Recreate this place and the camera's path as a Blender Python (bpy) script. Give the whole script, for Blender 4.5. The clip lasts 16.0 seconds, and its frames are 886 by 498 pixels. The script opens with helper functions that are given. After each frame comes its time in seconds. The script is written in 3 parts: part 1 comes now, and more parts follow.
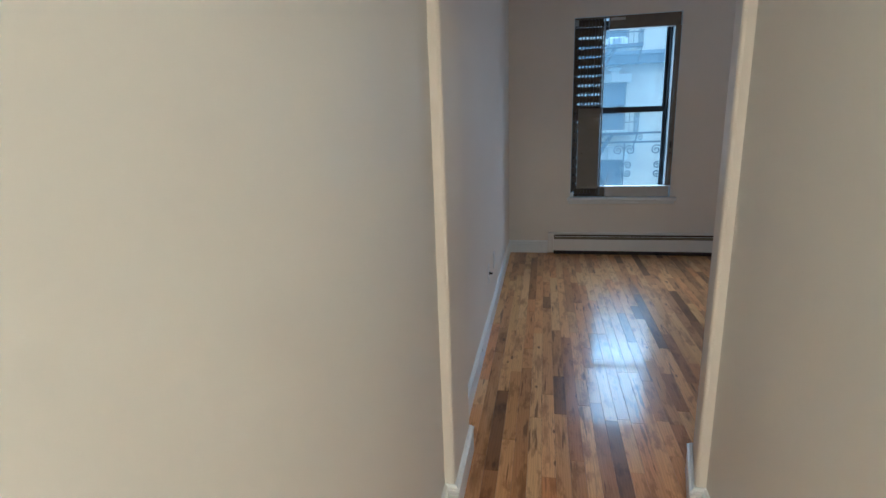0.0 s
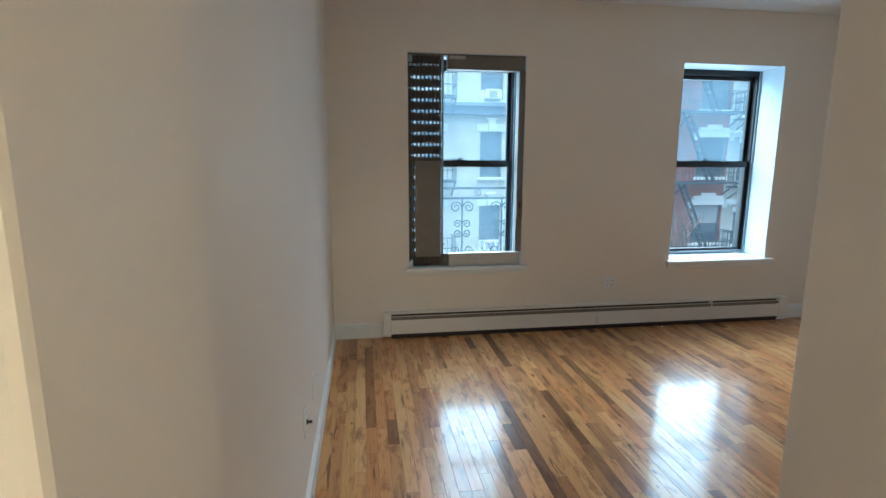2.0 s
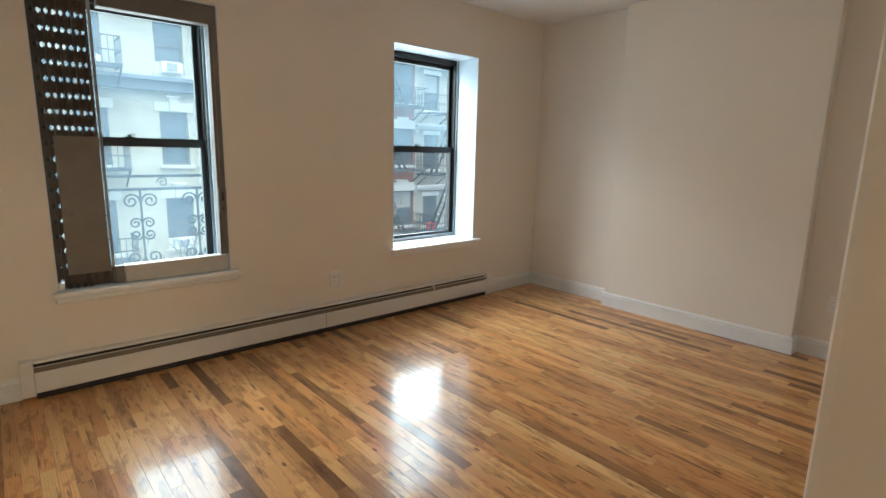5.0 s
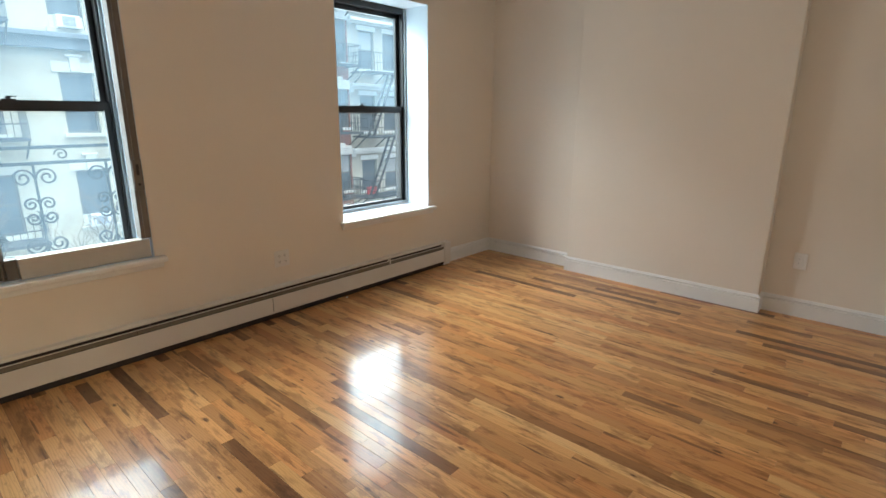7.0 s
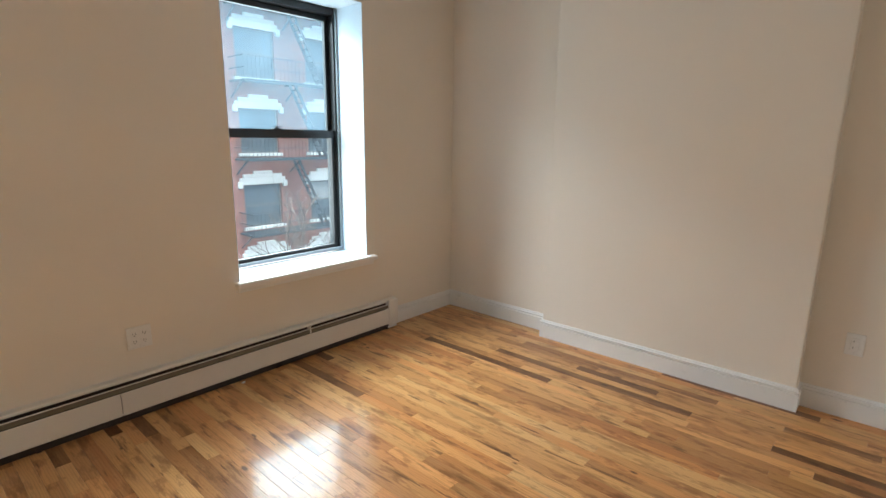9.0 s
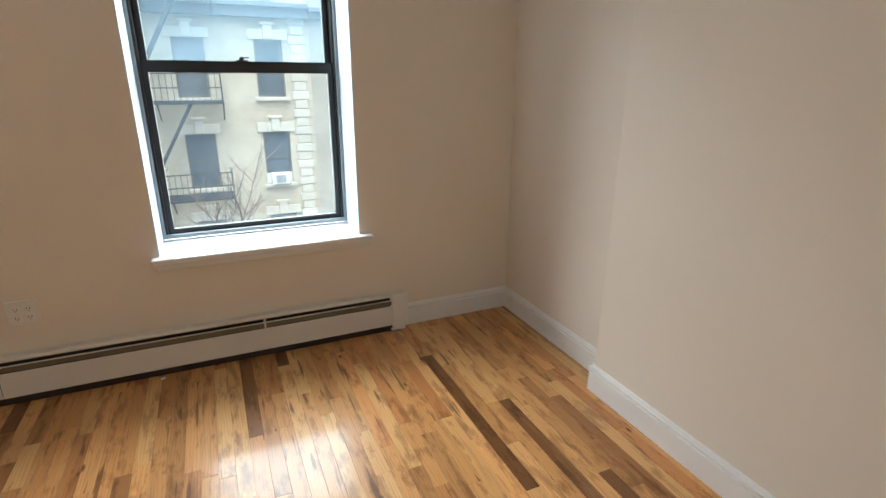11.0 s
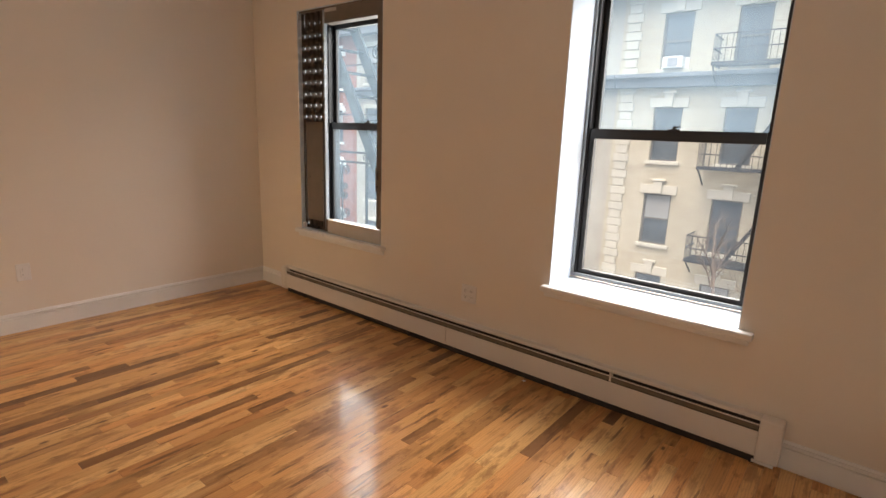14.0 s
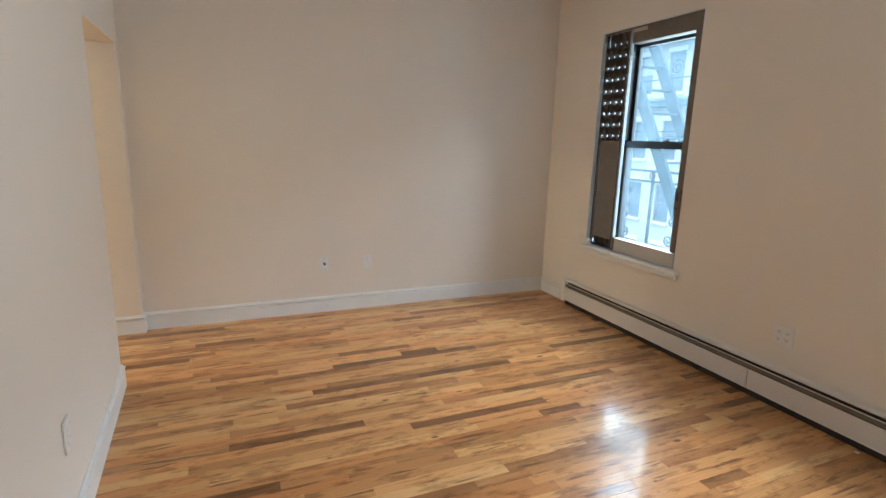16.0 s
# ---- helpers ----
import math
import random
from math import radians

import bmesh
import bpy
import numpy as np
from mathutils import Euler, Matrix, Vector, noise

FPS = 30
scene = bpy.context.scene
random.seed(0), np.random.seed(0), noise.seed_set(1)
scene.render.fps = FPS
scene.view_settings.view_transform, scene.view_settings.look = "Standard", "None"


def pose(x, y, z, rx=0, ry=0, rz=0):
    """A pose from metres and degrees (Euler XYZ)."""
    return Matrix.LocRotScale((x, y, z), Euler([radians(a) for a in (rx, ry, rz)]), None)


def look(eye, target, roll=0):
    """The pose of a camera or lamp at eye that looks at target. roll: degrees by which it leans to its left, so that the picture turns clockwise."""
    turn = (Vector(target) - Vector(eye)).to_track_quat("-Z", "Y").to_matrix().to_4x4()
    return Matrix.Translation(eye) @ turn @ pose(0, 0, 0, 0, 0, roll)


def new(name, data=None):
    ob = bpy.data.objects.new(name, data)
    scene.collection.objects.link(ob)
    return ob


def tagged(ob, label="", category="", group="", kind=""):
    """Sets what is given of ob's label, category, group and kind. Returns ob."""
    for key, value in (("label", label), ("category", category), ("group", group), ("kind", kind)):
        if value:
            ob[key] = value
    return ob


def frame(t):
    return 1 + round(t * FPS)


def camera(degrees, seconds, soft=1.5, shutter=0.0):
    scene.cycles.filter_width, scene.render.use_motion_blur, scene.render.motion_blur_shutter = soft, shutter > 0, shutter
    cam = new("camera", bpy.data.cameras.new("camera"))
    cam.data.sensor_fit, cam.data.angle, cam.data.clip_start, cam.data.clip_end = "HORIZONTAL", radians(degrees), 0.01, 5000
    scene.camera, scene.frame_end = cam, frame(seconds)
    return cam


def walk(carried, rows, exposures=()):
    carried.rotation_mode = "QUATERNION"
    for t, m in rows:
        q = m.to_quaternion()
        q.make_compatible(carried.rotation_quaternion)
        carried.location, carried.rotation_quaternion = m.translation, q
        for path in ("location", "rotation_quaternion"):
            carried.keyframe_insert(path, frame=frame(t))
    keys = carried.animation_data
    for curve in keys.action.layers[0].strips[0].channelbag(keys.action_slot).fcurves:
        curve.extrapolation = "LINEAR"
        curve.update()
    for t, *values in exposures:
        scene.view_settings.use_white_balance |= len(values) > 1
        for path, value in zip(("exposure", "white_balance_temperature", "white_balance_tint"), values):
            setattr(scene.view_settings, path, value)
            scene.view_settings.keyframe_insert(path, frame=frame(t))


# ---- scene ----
cam = camera(81.6, 16.0)
PATH = [
    (0, (0.352, -5.348, 1.402), (-0.03, -3.447, 0.911), -2.0),
    (0.5, (0.358, -5.099, 1.474), (0.171, -3.173, 0.968), -2.1),
    (1, (0.345, -4.765, 1.482), (0.278, -2.812, 1.054), -0.5),
    (1.5, (0.319, -4.465, 1.555), (0.424, -2.515, 1.125), -0.1),
    (2, (0.257, -4.126, 1.468), (0.56, -2.179, 1.122), 0.2),
    (2.5, (0.283, -3.856, 1.461), (0.695, -1.925, 1.142), 1.2),
    (3, (0.26, -3.673, 1.454), (0.847, -1.791, 1.119), 1.0),
    (3.5, (0.292, -3.582, 1.452), (1.107, -1.789, 1.104), 0.9),
    (4, (0.344, -3.535, 1.445), (1.388, -1.869, 1.079), 1.4),
    (4.5, (0.37, -3.529, 1.442), (1.597, -1.994, 1.072), 1.7),
    (4.7, (0.379, -3.532, 1.423), (1.651, -2.031, 1.062), 1.6),
    (6.8, (0.525, -3.279, 1.401), (1.915, -1.938, 0.882), 0.6),
    (7, (0.541, -3.176, 1.402), (1.982, -1.887, 0.89), 0.3),
    (7.5, (0.668, -3.042, 1.398), (2.165, -1.796, 0.942), 0.4),
    (8, (0.956, -2.934, 1.406), (2.457, -1.676, 1.001), 1.0),
    (8.5, (1.231, -2.849, 1.407), (2.705, -1.562, 0.993), 1.0),
    (9, (1.562, -2.786, 1.415), (3.027, -1.491, 0.991), 0.7),
    (9.2, (1.73, -2.767, 1.41), (3.188, -1.478, 0.947), 0.8),
    (11.3, (3.272, -2.527, 1.384), (3.946, -0.748, 0.767), 1.6),
    (11.5, (3.267, -2.468, 1.381), (3.876, -0.657, 0.789), 2.6),
    (12, (3.598, -2.34, 1.334), (3.731, -0.416, 0.805), 1.7),
    (12.5, (3.848, -2.328, 1.372), (3.595, -0.409, 0.872), 2.2),
    (13, (3.994, -2.457, 1.377), (3.465, -0.598, 0.86), 2.1),
    (13.5, (4.113, -2.557, 1.406), (3.251, -0.827, 0.894), 2.1),
    (14, (4.218, -2.558, 1.399), (2.992, -1.04, 0.96), 2.1),
    (14.5, (4.224, -2.652, 1.416), (2.785, -1.332, 0.983), 0.9),
    (15, (4.189, -2.686, 1.412), (2.582, -1.568, 1.003), 0.9),
    (15.5, (4.12, -2.811, 1.439), (2.399, -1.882, 1.017), 1.6),
    (16, (4.122, -2.836, 1.432), (2.325, -2.066, 1.012), 1.6),
]
walk(cam, [(t, look(eye, target, roll)) for t, eye, target, roll in PATH],
     exposures=[(0.0, 2.19, 4350, 3), (1.0, 2.54, 4250, 1), (1.5, 2.56, 4350, 1), (2.0, 2.65, 4750, -1), (3.5, 2.77, 5500, 1), (7.0, 2.88, 5900, 6), (9.0, 3.05, 5750, 5), (11.5, 2.85, 6000, 8), (12.5, 2.78, 7100, 22), (14.5, 2.69, 7100, 22), (15.0, 2.77, 7500, 32), (15.5, 2.81, 6500, 18), (16.0, 3.13, 5300, 5)])

# ---- world, sun and large lights ----
world = bpy.data.worlds.new("overcast_sky")
scene.world = world
world.use_nodes = True
wn = world.node_tree.nodes
sky = wn.new("ShaderNodeTexSky")
sky.sky_type = "NISHITA"
sky.sun_disc = False
sky.sun_elevation = radians(60)
sky.sun_rotation = radians(180)
sky.air_density, sky.dust_density, sky.ozone_density = 1.0, 6.0, 0.5
wn["Background"].inputs["Strength"].default_value = 0.037
world.node_tree.links.new(sky.outputs[0], wn["Background"].inputs["Color"])

sun_data = bpy.data.lights.new("sun", "SUN")
sun_data.energy, sun_data.angle, sun_data.color = 0.16, radians(25), (1.0, 0.90, 0.70)
sun = new("sun", sun_data)
sun.matrix_world = look((-6, -25, 40), (0, 0, 0))


def area_lamp(name, eye, target, w, h, watts, color):
    data = bpy.data.lights.new(name, "AREA")
    data.shape, data.size, data.size_y = "RECTANGLE", w, h
    data.energy, data.color = watts, color
    ob = new(name, data)
    ob.matrix_world = look(eye, target)
    return ob


# the bright overcast sky above the roofs across the street, and the softer light gathered in the two window openings
SKY_W, WINDOW_W = 5700.0, 3.3
area_lamp("sky_above_roofs", (2.0, 14.2, 14.6), (2.0, 0.5, 2.5), 60.0, 14.0, SKY_W, (1.0, 0.965, 0.91))
for x in (1.092, 3.411):
    area_lamp("window_skylight", (x, 0.55, 1.44), (x, -0.45, 1.36), 0.93, 1.70, WINDOW_W, (1.0, 0.935, 0.84))
# the warm ceiling lamp of the hall, behind the walk's start
area_lamp("hall_lamp", (0.45, -6.8, 2.55), (0.45, -6.8, 0), 0.35, 0.35, 12.0, (1.0, 0.76, 0.46))


# ---- materials ----
def nodes_of(name, rough=0.5, metal=0.0):
    m = bpy.data.materials.new(name)
    m.use_nodes = True
    nt = m.node_tree
    b = nt.nodes["Principled BSDF"]
    b.inputs["Roughness"].default_value = rough
    b.inputs["Metallic"].default_value = metal
    return m, nt, b


def noise_node(nt, scale, detail=4.0, rough=0.55, vec=None):
    n = nt.nodes.new("ShaderNodeTexNoise")
    n.inputs["Scale"].default_value = scale
    n.inputs["Detail"].default_value = detail
    n.inputs["Roughness"].default_value = rough
    if vec is not None:
        nt.links.new(vec, n.inputs["Vector"])
    return n.outputs["Fac"]


def ramp(nt, fac, stops):
    r = nt.nodes.new("ShaderNodeValToRGB")
    el = r.color_ramp.elements
    while len(el) < len(stops):
        el.new(0.5)
    for e, (p, c) in zip(el, stops):
        e.position, e.color = p, (*c, 1)
    nt.links.new(fac, r.inputs["Fac"])
    return r.outputs["Color"]


def mixc(nt, fac, a, b, mode="MIX"):
    n = nt.nodes.new("ShaderNodeMix")
    n.data_type, n.blend_type = "RGBA", mode
    for sock, v in ((n.inputs[0], fac), (n.inputs[6], a), (n.inputs[7], b)):
        if isinstance(v, (int, float)):
            sock.default_value = v
        elif isinstance(v, tuple):
            sock.default_value = (*v, 1)
        else:
            nt.links.new(v, sock)
    return n.outputs[2]


def maths(nt, op, a, b=0.0):
    n = nt.nodes.new("ShaderNodeMath")
    n.operation = op
    for sock, v in zip(n.inputs, (a, b)):
        if isinstance(v, (int, float)):
            sock.default_value = v
        else:
            nt.links.new(v, sock)
    return n.outputs[0]


def bump(nt, b, height, strength, dist=0.01):
    n = nt.nodes.new("ShaderNodeBump")
    n.inputs["Strength"].default_value = strength
    n.inputs["Distance"].default_value = dist
    nt.links.new(height, n.inputs["Height"])
    nt.links.new(n.outputs[0], b.inputs["Normal"])


def coords(nt, kind="Object"):
    return nt.nodes.new("ShaderNodeTexCoord").outputs[kind]


def varied(name, base, spread=0.06, scale=3.0, fine=60.0, rough=0.5, metal=0.0, bumps=0.1, dist=0.002, dirt=0.0):
    """A painted or plain surface: broad mottling, fine grain, slight relief."""
    m, nt, b = nodes_of(name, rough, metal)
    co = coords(nt)
    lo = tuple(max(0, c * (1 - spread)) for c in base)
    hi = tuple(min(1, c * (1 + spread)) for c in base)
    col = ramp(nt, noise_node(nt, scale, 5, 0.6, co), [(0.3, lo), (0.7, hi)])
    if dirt:
        col = mixc(nt, ramp(nt, noise_node(nt, scale * 2.3, 8, 0.7, co), [(0.55, (0, 0, 0)), (0.8, (dirt, dirt, dirt))]),
                   col, tuple(c * 0.45 for c in base))
    nt.links.new(col, b.inputs["Base Color"])
    g = noise_node(nt, fine, 3, 0.6, co)
    bump(nt, b, g, bumps, dist)
    nt.links.new(ramp(nt, noise_node(nt, scale * 4, 3, 0.5, co), [(0.3, (rough * 0.85,) * 3), (0.7, (min(1, rough * 1.15),) * 3)]),
                 b.inputs["Roughness"])
    return m


wall_paint = varied("wall_paint", (0.82, 0.755, 0.665), 0.02, 1.3, 90, 0.72, bumps=0.12, dist=0.0015)
hall_paint = varied("hall_paint", (0.80, 0.775, 0.72), 0.02, 1.3, 90, 0.68, bumps=0.12, dist=0.0015)
ceiling_paint = varied("ceiling_paint", (0.82, 0.81, 0.79), 0.02, 1.5, 70, 0.7)
trim_paint = varied("trim_paint", (0.84, 0.845, 0.835), 0.025, 4, 120, 0.32, bumps=0.08)
# white paint of the reveals, with the blue of daylight put into its colour
reveal_daylight_tint = varied("white_reveal_daylight_tint", (0.62, 0.72, 0.80), 0.02, 4, 80, 0.4)
heater_paint = varied("heater_enamel", (0.80, 0.775, 0.73), 0.02, 5, 150, 0.34, bumps=0.05)
# dark metal parts, and the shade painted into the heater
dark_metal_and_shade = varied("dark_metal_and_heater_shade", (0.035, 0.03, 0.028), 0.3, 20, 90, 0.6)
damper_metal = varied("damper_metal", (0.20, 0.18, 0.15), 0.1, 20, 90, 0.4, metal=0.6)
sash_black = varied("black_sash_enamel", (0.012, 0.012, 0.013), 0.25, 9, 120, 0.35)
alum = varied("pale_aluminium_stop", (0.30, 0.34, 0.37), 0.08, 9, 120, 0.5)
gate_brown = varied("brown_gate_enamel", (0.075, 0.056, 0.040), 0.15, 12, 160, 0.48, bumps=0.15, dirt=0.3)
gate_housing = varied("taupe_gate_track", (0.16, 0.136, 0.112), 0.1, 12, 160, 0.5, dirt=0.2)
cover_brown = varied("taupe_cover_enamel", (0.20, 0.175, 0.145), 0.08, 12, 160, 0.5, dirt=0.15)
beige_metal = varied("beige_metal_cover", (0.52, 0.49, 0.44), 0.06, 9, 120, 0.45, dirt=0.3)
plate_white = varied("white_plastic_plate", (0.82, 0.81, 0.785), 0.02, 20, 150, 0.3, bumps=0.03)
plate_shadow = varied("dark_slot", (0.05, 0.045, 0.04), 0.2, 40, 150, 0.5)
brass = varied("dull_brass", (0.30, 0.22, 0.12), 0.1, 30, 120, 0.35, metal=0.9)
crack_dark = varied("subfloor_dark", (0.03, 0.018, 0.01), 0.3, 20, 90, 0.8)
iron_black = varied("black_painted_iron", (0.045, 0.047, 0.052), 0.3, 6, 60, 0.55, dirt=0.2)
iron_pale = varied("weathered_iron", (0.05, 0.058, 0.062), 0.3, 6, 60, 0.95)
iron_pale.node_tree.nodes["Principled BSDF"].inputs["Specular IOR Level"].default_value = 0.1
stone_trim = varied("pale_stone_trim", (0.58, 0.545, 0.46), 0.10, 1.2, 25, 0.8, bumps=0.3, dirt=0.35)
white_trim = varied("white_stone_lintel", (0.72, 0.71, 0.68), 0.08, 1.2, 25, 0.8, bumps=0.3, dirt=0.25)
cornice_paint = varied("slate_cornice_paint", (0.17, 0.19, 0.215), 0.12, 0.8, 20, 0.7, dirt=0.2)
far_frame = varied("far_window_frame", (0.16, 0.15, 0.14), 0.2, 2, 30, 0.6)
far_pane = varied("far_window_pane", (0.13, 0.15, 0.17), 0.5, 0.7, 3, 0.12, bumps=0.0)
far_blind = varied("drawn_window_blind", (0.36, 0.36, 0.35), 0.12, 0.9, 10, 0.8)
roof_tar = varied("roof_tar", (0.06, 0.06, 0.065), 0.3, 1, 20, 0.9)
asphalt = varied("asphalt", (0.05, 0.05, 0.052), 0.25, 1.5, 60, 0.85, bumps=0.4, dist=0.01)
pavement_mat = varied("pavement_concrete", (0.32, 0.31, 0.29), 0.12, 0.8, 40, 0.85, bumps=0.3, dist=0.01)
ac_white = varied("air_conditioner_casing", (0.72, 0.72, 0.70), 0.05, 3, 40, 0.5)
ac_grille = varied("air_conditioner_grille", (0.30, 0.31, 0.33), 0.2, 5, 60, 0.6)
bark = varied("bare_bark", (0.16, 0.12, 0.095), 0.35, 5, 40, 0.9, bumps=0.6, dist=0.01)
sign_red = varied("red_sign_paint", (0.55, 0.035, 0.04), 0.1, 3, 30, 0.5)


def brick_material(name, c1, c2, mortar, scale=1.0):
    m, nt, b = nodes_of(name, 0.9)
    co = coords(nt)
    mp = nt.nodes.new("ShaderNodeMapping")
    mp.inputs["Rotation"].default_value = (radians(90), 0, 0)
    nt.links.new(co, mp.inputs["Vector"])
    br = nt.nodes.new("ShaderNodeTexBrick")
    br.inputs["Scale"].default_value = scale
    br.inputs["Brick Width"].default_value, br.inputs["Row Height"].default_value = 0.21, 0.071
    br.inputs["Mortar Size"].default_value = 0.006
    br.inputs["Color1"].default_value, br.inputs["Color2"].default_value = (*c1, 1), (*c2, 1)
    br.inputs["Mortar"].default_value = (*mortar, 1)
    nt.links.new(mp.outputs[0], br.inputs["Vector"])
    stain = ramp(nt, noise_node(nt, 0.5, 8, 0.65, co), [(0.3, (0.72, 0.70, 0.68)), (0.65, (1, 1, 1))])
    nt.links.new(mixc(nt, 1.0, br.outputs["Color"], stain, "MULTIPLY"), b.inputs["Base Color"])
    bump(nt, b, br.outputs["Fac"], -0.4, 0.01)
    return m


cream_brick = brick_material("cream_brick", (0.62, 0.56, 0.435), (0.55, 0.49, 0.37), (0.52, 0.48, 0.40))
pale_brick = brick_material("pale_cream_brick", (0.52, 0.49, 0.42), (0.47, 0.44, 0.37), (0.44, 0.42, 0.37))
red_brick = brick_material("red_brick", (0.36, 0.135, 0.095), (0.29, 0.105, 0.075), (0.34, 0.22, 0.18))


def plank_material(name, per_island):
    """Glossy varnished oak strips: tone by the board, grain and knots along y."""
    m, nt, b = nodes_of(name, 0.3)
    co = coords(nt)
    if per_island:
        rnd = nt.nodes.new("ShaderNodeNewGeometry").outputs["Random Per Island"]
    else:
        rnd = nt.nodes.new("ShaderNodeObjectInfo").outputs["Random"]
    off = nt.nodes.new("ShaderNodeCombineXYZ")
    nt.links.new(maths(nt, "MULTIPLY", rnd, 37.0), off.inputs[0])
    nt.links.new(maths(nt, "MULTIPLY", rnd, 91.0), off.inputs[1])
    add = nt.nodes.new("ShaderNodeVectorMath")
    nt.links.new(co, add.inputs[0])
    nt.links.new(off.outputs[0], add.inputs[1])

    def stretched(sx, sy):
        mp = nt.nodes.new("ShaderNodeMapping")
        mp.inputs["Scale"].default_value = (sx, sy, 1)
        nt.links.new(add.outputs[0], mp.inputs["Vector"])
        return mp.outputs[0]
    tone = ramp(nt, rnd, [(0.0, (0.18, 0.080, 0.030)), (0.05, (0.26, 0.120, 0.043)), (0.12, (0.45, 0.224, 0.080)),
                          (0.40, (0.60, 0.312, 0.113)), (0.75, (0.69, 0.388, 0.150)), (1.0, (0.75, 0.458, 0.195))])
    pores = noise_node(nt, 1.0, 6, 0.7, stretched(70, 2.2))
    wave = nt.nodes.new("ShaderNodeTexWave")
    wave.wave_type, wave.bands_direction = "BANDS", "X"
    wave.inputs["Scale"].default_value = 9.0
    wave.inputs["Distortion"].default_value = 9.0
    wave.inputs["Detail"].default_value = 3.0
    wave.inputs["Detail Scale"].default_value = 0.7
    nt.links.new(stretched(3.2, 0.55), wave.inputs["Vector"])
    hue = maths(nt, "FRACT", maths(nt, "MULTIPLY", rnd, 7.31))
    tone = mixc(nt, ramp(nt, hue, [(0.45, (0.0,) * 3), (0.9, (0.50,) * 3)]), tone, mixc(nt, 1.0, tone, (1.10, 0.86, 0.72), "MULTIPLY"))
    tone = mixc(nt, ramp(nt, hue, [(0.05, (0.5,) * 3), (0.2, (0.0,) * 3)]), tone, mixc(nt, 1.0, tone, (0.86, 0.85, 0.74), "MULTIPLY"))
    figure = noise_node(nt, 1.0, 5, 0.62, stretched(17, 3.4))
    col = mixc(nt, ramp(nt, figure, [(0.53, (0.0,) * 3), (0.60, (0.50,) * 3), (0.72, (0.90,) * 3)]), tone, mixc(nt, 1.0, tone, (0.42, 0.36, 0.30), "MULTIPLY"))
    heart = noise_node(nt, 1.0, 5, 0.65, stretched(15, 5.0))
    col = mixc(nt, ramp(nt, heart, [(0.55, (0.0,) * 3), (0.60, (0.40,) * 3), (0.70, (0.85,) * 3)]), col, mixc(nt, 1.0, tone, (0.40, 0.31, 0.25), "MULTIPLY"))
    pale = noise_node(nt, 1.0, 4, 0.6, stretched(9, 0.9))
    col = mixc(nt, ramp(nt, pale, [(0.55, (0.0,) * 3), (0.75, (0.45,) * 3)]), col, (0.72, 0.44, 0.19))
    col = mixc(nt, ramp(nt, wave.outputs["Fac"], [(0.06, (0.26,) * 3), (0.35, (0.0,) * 3)]), col, mixc(nt, 1.0, tone, (0.55, 0.48, 0.42), "MULTIPLY"))
    col = mixc(nt, ramp(nt, pores, [(0.36, (0.30,) * 3), (0.46, (0.0,) * 3)]), col, (0.20, 0.10, 0.042))
    streak = noise_node(nt, 1.0, 3, 0.5, stretched(34, 2.6))
    col = mixc(nt, ramp(nt, streak, [(0.625, (0.0,) * 3), (0.68, (0.75,) * 3)]), col, (0.12, 0.055, 0.022))
    knots = nt.nodes.new("ShaderNodeTexVoronoi")
    knots.voronoi_dimensions = "2D"
    knots.inputs["Scale"].default_value = 1.0
    nt.links.new(stretched(6.5, 2.8), knots.inputs["Vector"])
    pick = nt.nodes.new("ShaderNodeSeparateColor")
    nt.links.new(knots.outputs["Color"], pick.inputs[0])
    size = maths(nt, "MULTIPLY", maths(nt, "SUBTRACT", pick.outputs[0], 0.55), 0.22)
    spot = maths(nt, "SUBTRACT", size, maths(nt, "ADD", knots.outputs["Distance"], maths(nt, "MULTIPLY", pores, 0.04)))
    col = mixc(nt, ramp(nt, maths(nt, "ADD", spot, 0.5), [(0.49, (0.0,) * 3), (0.53, (0.85,) * 3)]), col, (0.085, 0.038, 0.016))
    nt.links.new(col, b.inputs["Base Color"])
    b.inputs["Coat Weight"].default_value = 0.72
    b.inputs["Coat Roughness"].default_value = 0.075
    b.inputs["Coat IOR"].default_value = 1.25
    b.inputs["Specular IOR Level"].default_value = 0.25
    wavy = noise_node(nt, 1.0, 2, 0.5, stretched(26, 4))
    n = nt.nodes.new("ShaderNodeBump")
    n.inputs["Strength"].default_value, n.inputs["Distance"].default_value = 0.10, 0.004
    nt.links.new(maths(nt, "ADD", maths(nt, "ADD", wavy, maths(nt, "MULTIPLY", wave.outputs["Fac"], 0.10)), maths(nt, "MULTIPLY", pores, 0.15)), n.inputs["Height"])
    nt.links.new(n.outputs[0], b.inputs["Normal"])
    nt.links.new(n.outputs[0], b.inputs["Coat Normal"])
    return m


plank_wood = plank_material("varnished_oak_strip", False)
plank_wood_rest = plank_material("varnished_oak_strips", True)


